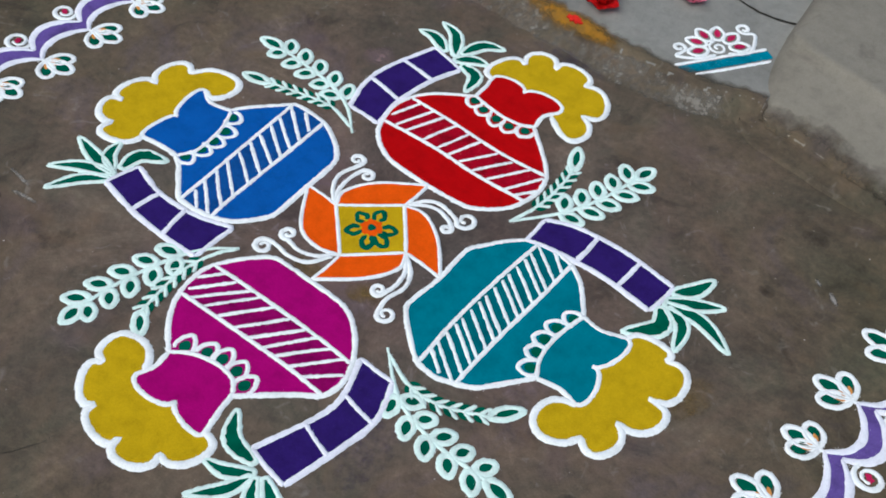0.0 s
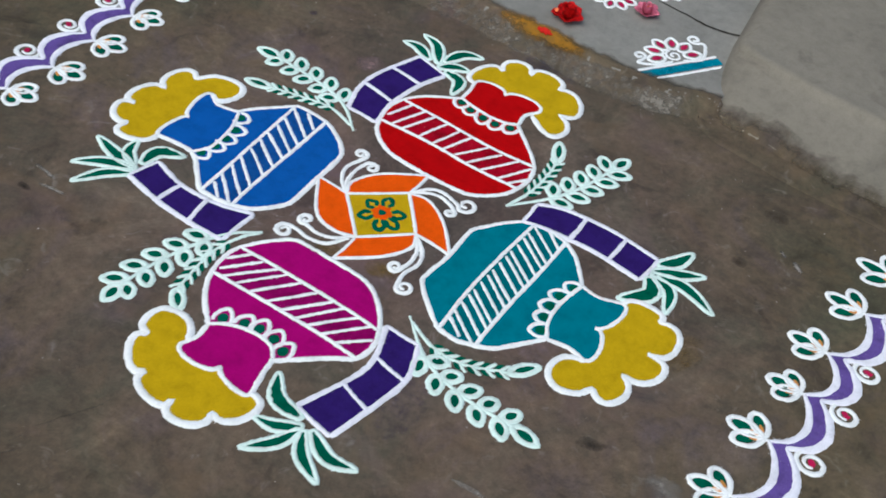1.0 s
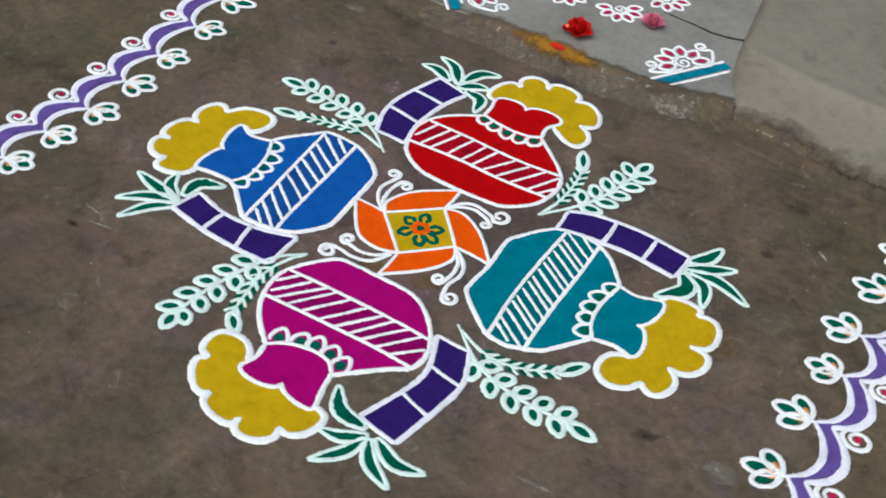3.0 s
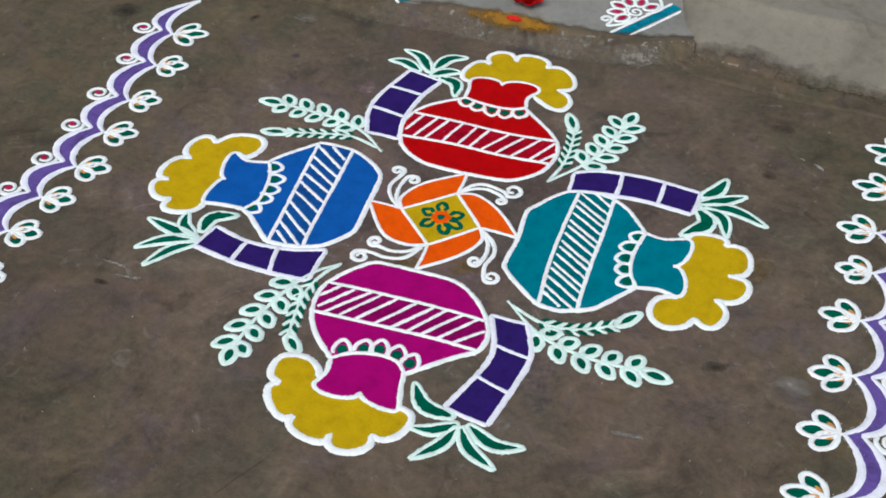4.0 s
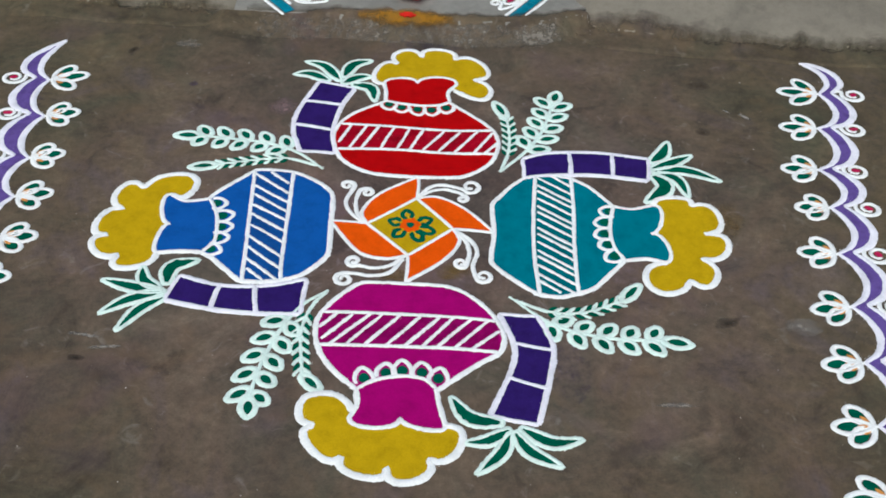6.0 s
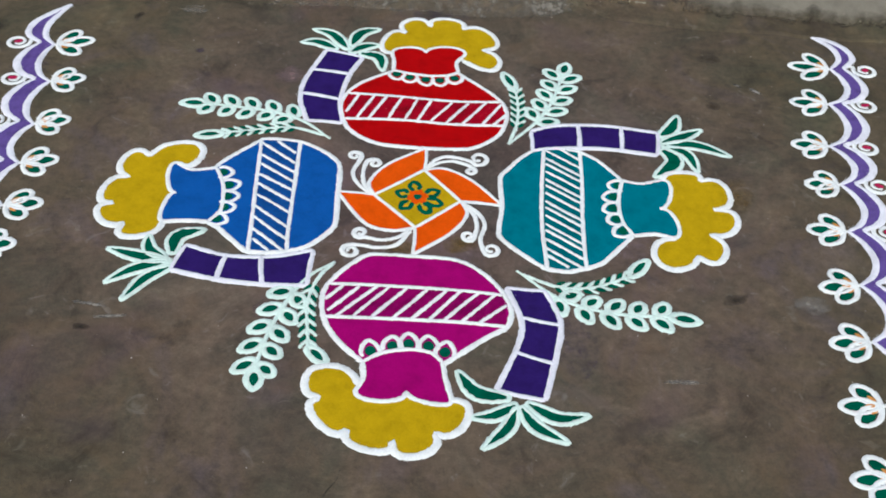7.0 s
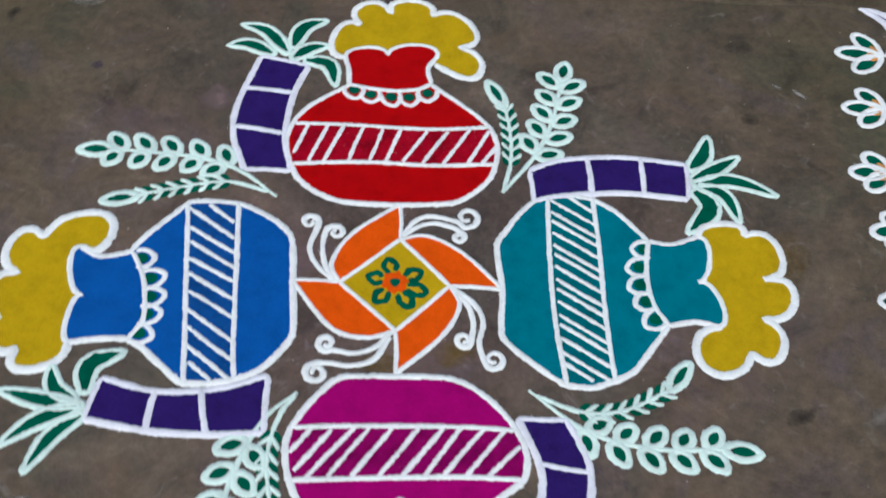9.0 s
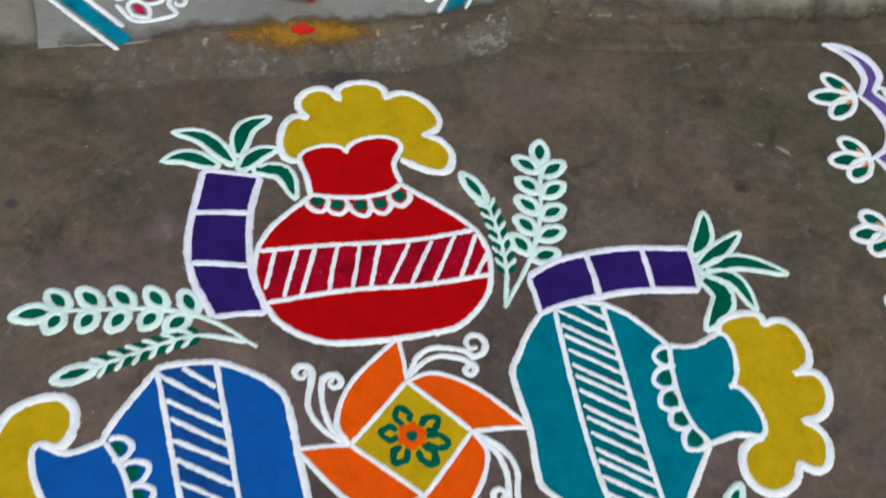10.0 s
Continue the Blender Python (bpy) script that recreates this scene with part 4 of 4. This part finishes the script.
# ---------------------------------------------------------------- turmeric, vermilion and flowers on the sill
def smear(name, centre, rx, ry, material, label, category, z, lumps, n=40):
    ring = []
    for k in range(n):
        t = 2 * math.pi * k / n
        r = 1 + lumps * hand(math.cos(t) * 2, math.sin(t) * 2, 1.4, centre[0] * 9)
        ring.append((centre[0] + rx * r * math.cos(t), centre[1] + ry * r * math.sin(t)))
    return tagged(part(name, fill(np.array(ring), z, z - 0.003), material, None), label, category)


def dusted(name, colour, under, ragged):
    """Powder rubbed thin over cement."""
    m, n, l, b = node_material(name, 0.95)
    p = n.new("ShaderNodeNewGeometry").outputs["Position"]
    f = noise_tex(n, l, p, 24, 6, 0.7)
    l.new(ramp(n, l, f, [(0.30, under), (0.62, colour)]), b.inputs["Base Color"])
    g = noise_tex(n, l, p, 300, 3, 0.7)
    bump(n, l, b, [(g, 0.5, 0.001)])
    feathered(m, b, ragged, 40)
    return m


turmeric = dusted("turmeric_powder", (0.27, 0.125, 0.008), (0.14, 0.080, 0.022), 0.55)
vermilion = plain("vermilion_powder", (0.56, 0.012, 0.006), 0.95, 0.3, 200)


def build_turmeric():
    """Turmeric rubbed over the worn edge of the sill, following its shape and thinning all round."""
    bm = bmesh.new()
    cover = bm.verts.layers.float.new("cover")
    rows = []
    for i in range(100):
        u = i / 99
        x = -0.195 + 0.250 * u
        f = sill_front(x)
        row = []
        for k in range(25):
            v = -1 + 2 * k / 24
            y = f + 0.002 + v * 0.034
            d = y - f
            z = SILL_Z if d > 0.008 else SILL_Z - (0.008 - d) * 0.42
            w = bm.verts.new((x, y, z + 0.0072 + 0.0004 * hand(x, y, 120, 1.0)))
            r = math.hypot((u - 0.5) / 0.5, v / (0.95 if v > 0 else 0.80))
            w[cover] = 0.66 * (1 - r) if r < 1 else 0.4 * (1 - r)
            row.append(w)
        rows.append(row)
    for a, b in zip(rows, rows[1:]):
        for k in range(24):
            bm.faces.new((a[k], b[k], b[k + 1], a[k + 1])).smooth = True
    return bm


tagged(part("turmeric_smear", build_turmeric(), turmeric, None), "mustard turmeric smear rubbed on the sill edge", "powder smear")
smear("vermilion_mark", (-0.066, SILL_FRONT + 0.006), 0.017, 0.010, vermilion, "vermilion red powder dab on the turmeric", "powder mark", SILL_Z + 0.0090, 0.6)


def petal_sheet(length, width, cup, ruffle, seed):
    bm = bmesh.new()
    vs = []
    for i in range(7):
        u = i / 6
        row = []
        for k in range(7):
            v = -1 + k / 3
            w = width * (math.sin(math.pi * (0.12 + 0.80 * u)) ** 0.7)
            x = u * length * (1 - 0.10 * v * v)
            y = v * w * 0.5
            z = cup * u * u + 0.25 * w * v * v * (1 - u * 0.5) + ruffle * u * hand(u * 3, v * 2.5, 1.3, seed)
            row.append(bm.verts.new((x, y, z)))
        vs.append(row)
    for i in range(6):
        for k in range(6):
            bm.faces.new((vs[i][k], vs[i][k + 1], vs[i + 1][k + 1], vs[i + 1][k])).smooth = True
    bmesh.ops.solidify(bm, geom=bm.faces, thickness=0.0006)
    return bm


def flower(name, label, place, size, material, layers, seed, heart):
    e = thing(name, place, label, "flower", "flowers on the sill")
    random.seed(seed)
    for li, (count, length, lift) in enumerate(layers):
        for k in range(count):
            bm = petal_sheet(size * length, size * length * 0.95, size * lift * 0.45, size * 0.16, seed + 7 * li + k)
            turn = Matrix.Rotation(2 * math.pi * (k + 0.5 * li) / count + random.uniform(-0.2, 0.2), 4, "Z") @ Matrix.Rotation(-lift * 0.9, 4, "Y")
            bmesh.ops.transform(bm, matrix=Matrix.Translation((*place[:2], place[2] + size * 0.10)) @ turn, verts=bm.verts)
            part("petal", bm, material, e)
    bm = bmesh.new()
    bmesh.ops.create_icosphere(bm, subdivisions=2, radius=size * 0.13)
    for v in bm.verts:
        v.co *= 1 + 0.25 * hand(v.co.x * 200, v.co.y * 200, 1.0, seed)
        v.co.z *= 0.8
    bmesh.ops.translate(bm, verts=bm.verts, vec=(place[0] + heart[0], place[1] + heart[1], place[2] + heart[2]))
    part("heart", bm, stigma_mat, e)
    return e


flower("red_flower", "crumpled red hibiscus bloom lying on the sill", (-0.056, 0.808, SILL_Z), 0.044, red_petal,
       [(5, 1.0, 0.25), (5, 0.85, 0.8), (3, 0.6, 1.2)], 3, (-0.022, -0.020, 0.026))
flower("pink_flower", "small pink rose bloom lying on the sill", (0.078, 0.964, SILL_Z), 0.036, pink_petal,
       [(5, 1.0, 0.3), (5, 0.8, 0.8), (4, 0.55, 1.2)], 11, (0, 0, 0.022))
flower("pink_flower", "small pink rose bloom lying on the sill", (0.098, 1.183, SILL_Z), 0.046, pink_petal,
       [(6, 1.0, 0.3), (5, 0.8, 0.8), (4, 0.55, 1.2)], 17, (0, 0, 0.026))


# ---------------------------------------------------------------- cracks and crumbs
def crack(name, points, width, z, label):
    q = evenly(spline(points, n=10), 0.006)
    bm = bmesh.new()
    prev = None
    for i, (x, y) in enumerate(q):
        u = i / (len(q) - 1)
        w = width * (0.35 + 0.65 * u) * (1 + 0.7 * hand(x, y, 60, 3.0))
        jx, jy = 0.004 * hand(x, y, 45, 1.0), 0.004 * hand(x, y, 45, 8.0)
        cur = [bm.verts.new((x + jx, y + jy - w, z)), bm.verts.new((x + jx, y + jy, z + 0.0003)), bm.verts.new((x + jx, y + jy + w, z))]
        if prev:
            for k in range(2):
                bm.faces.new((prev[k], cur[k], cur[k + 1], prev[k + 1]))
        prev = cur
    bmesh.ops.solidify(bm, geom=bm.faces, thickness=0.002)
    return tagged(part(name, bm, crack_mat, None), label, "crack", kind="structure")


crack("sill_crack", [(0.075, 1.045), (0.155, 1.040), (0.237, 1.036), (0.31, 1.060)], 0.0044, SILL_Z + 0.0014, "dark crack across the cement sill")


for way, wide in (([(-0.138, -0.806), (-0.125, -0.750), (-0.086, -0.676), (-0.078, -0.651)], 0.0012), ([(-0.153, -0.875), (-0.138, -0.846), (-0.117, -0.812)], 0.0013),
                  ([(-0.052, -0.892), (-0.030, -0.888), (-0.004, -0.887)], 0.0015)):
    crack("yard_crack", way, wide, 0.0004, "dark hairline crack in the washed yard")


def crumbs(name, count, where, size, material, label, seed):
    rnd = random.Random(seed)
    verts, faces = [], []
    for _ in range(count):
        x, y, z = where(rnd)
        s = size * rnd.uniform(0.4, 1.3)
        a = rnd.uniform(0, 6.28)
        k = len(verts)
        for j in range(4):
            t = a + j * 1.57 + rnd.uniform(-0.4, 0.4)
            r = s * rnd.uniform(0.6, 1.2)
            verts.append((x + r * math.cos(t), y + r * math.sin(t), z - 0.0006))
        verts.append((x + s * rnd.uniform(-0.3, 0.3), y + s * rnd.uniform(-0.3, 0.3), z + s * rnd.uniform(0.4, 0.9)))
        faces += [(k, k + 1, k + 4), (k + 1, k + 2, k + 4), (k + 2, k + 3, k + 4), (k + 3, k, k + 4)]
    me = bpy.data.meshes.new(name)
    me.from_pydata(verts, [], faces)
    me.materials.append(material)
    return tagged(new(name, me), label, "crumbs", kind="stuff")


def on_yard(r):
    x, y = r.uniform(-1.3, 1.3), r.uniform(-1.0, 0.66)
    return x, y, ground_height(x, y)


def by_lip(r):
    x = r.uniform(-0.5, 0.38)
    u = abs(r.gauss(0, 0.5))
    y = sill_front(x) - 0.004 - u * 0.09
    return x, y, max(0.0, 0.020 * (1 - min(u, 1.0)) ** 1.6 + 0.001)


crumbs("pale_grit", 260, on_yard, 0.0018, chip_mat, "pale grit scattered over the yard", 4)
crumbs("dark_grit", 200, on_yard, 0.0020, pebble_mat, "dark grit scattered over the yard", 5)
crumbs("mortar_crumbs", 90, by_lip, 0.0020, crumb_mat, "mortar crumbs below the door sill", 6)


def powder_dust(seed):
    """Stray grains of white powder beside every drawn line."""
    rnd = random.Random(seed)
    verts, faces = [], []
    for q, width in TRAILS:
        if q[:, 1].max() > 0.70:
            continue
        for i in range(len(q) - 1):
            if rnd.random() > 0.62:
                continue
            d = q[i + 1] - q[i]
            n = np.array([-d[1], d[0]]) / max(np.linalg.norm(d), 1e-9)
            off = (0.5 * width + abs(rnd.gauss(0, 0.0012)) - 0.0008) * rnd.choice((-1, 1))
            x, y = q[i] + d * rnd.random() + n * off
            s, a, k = rnd.uniform(0.0004, 0.0010), rnd.uniform(0, 6.28), len(verts)
            for j in range(3):
                verts.append((x + s * math.cos(a + 2.09 * j), y + s * math.sin(a + 2.09 * j), -0.0008))
            verts.append((x, y, 0.0016 + 0.4 * s))
            faces += [(k, k + 1, k + 3), (k + 1, k + 2, k + 3), (k + 2, k, k + 3)]
    me = bpy.data.meshes.new("white_dust")
    me.from_pydata(verts, [], faces)
    me.materials.append(white)
    return tagged(new("white_dust", me), "stray white powder grains beside the drawn lines", "powder", kind="stuff")


powder_dust(8)


# ---------------------------------------------------------------- marks on the yard
def tint(name, colour, ragged, scale=30, spread=0.55):
    m, n, l, b = node_material(name, 0.95)
    p = n.new("ShaderNodeNewGeometry").outputs["Position"]
    f = noise_tex(n, l, p, 70, 6, 0.7)
    l.new(ramp(n, l, f, [(0.3, tuple(c * 0.75 for c in colour)), (0.7, tuple(c * 1.2 for c in colour))]), b.inputs["Base Color"])
    feathered(m, b, ragged, scale, spread)
    return m


def patch(name, label, category, centre, rx, ry, turn, strength, material):
    bm = bmesh.new()
    cover = bm.verts.layers.float.new("cover")
    mid = bm.verts.new((*mm([centre])[0], -0.0003))
    mid[cover] = strength
    rings = [[mid]]
    for r in (0.35, 0.7, 1.0):
        ring = []
        for k in range(20):
            t = 2 * math.pi * k / 20
            q = r * (1 + 0.25 * hand(math.cos(t), math.sin(t), 1.3, centre[0] * 0.37))
            x, y = turned([(rx * q * math.cos(t), ry * q * math.sin(t))], turn)[0]
            v = bm.verts.new(((centre[0] + x) * MM, (centre[1] + y) * MM, -0.0003))
            v[cover] = strength * (1 - r) - 0.25 * (r > 0.9)
            ring.append(v)
        rings.append(ring)
    for k in range(20):
        j = (k + 1) % 20
        bm.faces.new((mid, rings[1][k], rings[1][j]))
        for a, b in zip(rings[1:], rings[2:]):
            bm.faces.new((a[k], b[k], b[j], a[j]))
    return tagged(part(name, bm, material, None), label, category, kind="structure")


pit_mat = tint("dark_stain", (0.034, 0.028, 0.023), 0.40)
scuff_mat = tint("pale_scuff", (0.25, 0.225, 0.20), 0.55, 60)
mustard_mat = tint("mustard_dust", (0.17, 0.105, 0.026), 0.50, 45, 0.9)
violet_mat = tint("violet_dust", (0.080, 0.058, 0.115), 0.45, 45, 0.8)
pink_mat = tint("pink_dust", (0.20, 0.135, 0.135), 0.50, 40, 0.9)
for c, rx, ry, turn, k in (((607, 365), 22, 18, 0, 0.3), ((614, 540), 36, 26, 10, 0.20), ((556, 486), 26, 16, 30, 0.14), ((-560, -395), 20, 10, 0, 0.4),
                           ((-395, -400), 60, 30, 70, 0.12), ((-690, 560), 22, 12, 60, 0.4), ((590, -215), 34, 18, 20, 0.25), ((-1010, 480), 60, 40, 0, 0.3)):
    patch("dark_stain", "dark stain on the washed yard", "stain", c, rx, ry, turn, k, pit_mat)
for c, rx, ry, turn, k in (((707, 430), 24, 7, -40, 0.5), ((668, 447), 15, 6, -35, 0.4), ((566, -106), 16, 10, 0, 0.4), ((-518, -366), 38, 7, 8, 0.35), ((-561, -340), 46, 6, -6, 0.3),
                           ((-570, 601), 40, 22, 0, 0.18), ((480, -420), 48, 7, 4, 0.25), ((545, 150), 30, 8, -30, 0.35), ((730, -215), 46, 30, 0, 0.25)):
    patch("pale_scuff", "pale scuff on the washed yard", "scuff", c, rx, ry, turn, k, scuff_mat)
for c, rx, ry, turn, k in (((622, 72), 52, 70, 0, 0.14), ((86, -118), 48, 36, 30, 0.30), ((-30, -142), 40, 24, 0, 0.22)):
    patch("mustard_dust", "stray mustard powder on the yard", "powder", c, rx, ry, turn, k, mustard_mat)
for c, rx, ry, turn, k in (((-526, 440), 16, 12, 0, 0.2), ((-880, 330), 60, 70, 0, 0.12), ((300, -350), 50, 110, 0, 0.06), ((-15, 640), 120, 60, 0, 0.05)):
    patch("violet_dust", "stray violet powder on the yard", "powder", c, rx, ry, turn, k, violet_mat)
for c, rx, ry, turn, k in (((-312, 372), 46, 44, 0, 0.34), ((-230, -330), 60, 46, 0, 0.2)):
    patch("pink_dust", "stray pale pink powder on the yard", "powder", c, rx, ry, turn, k, pink_mat)
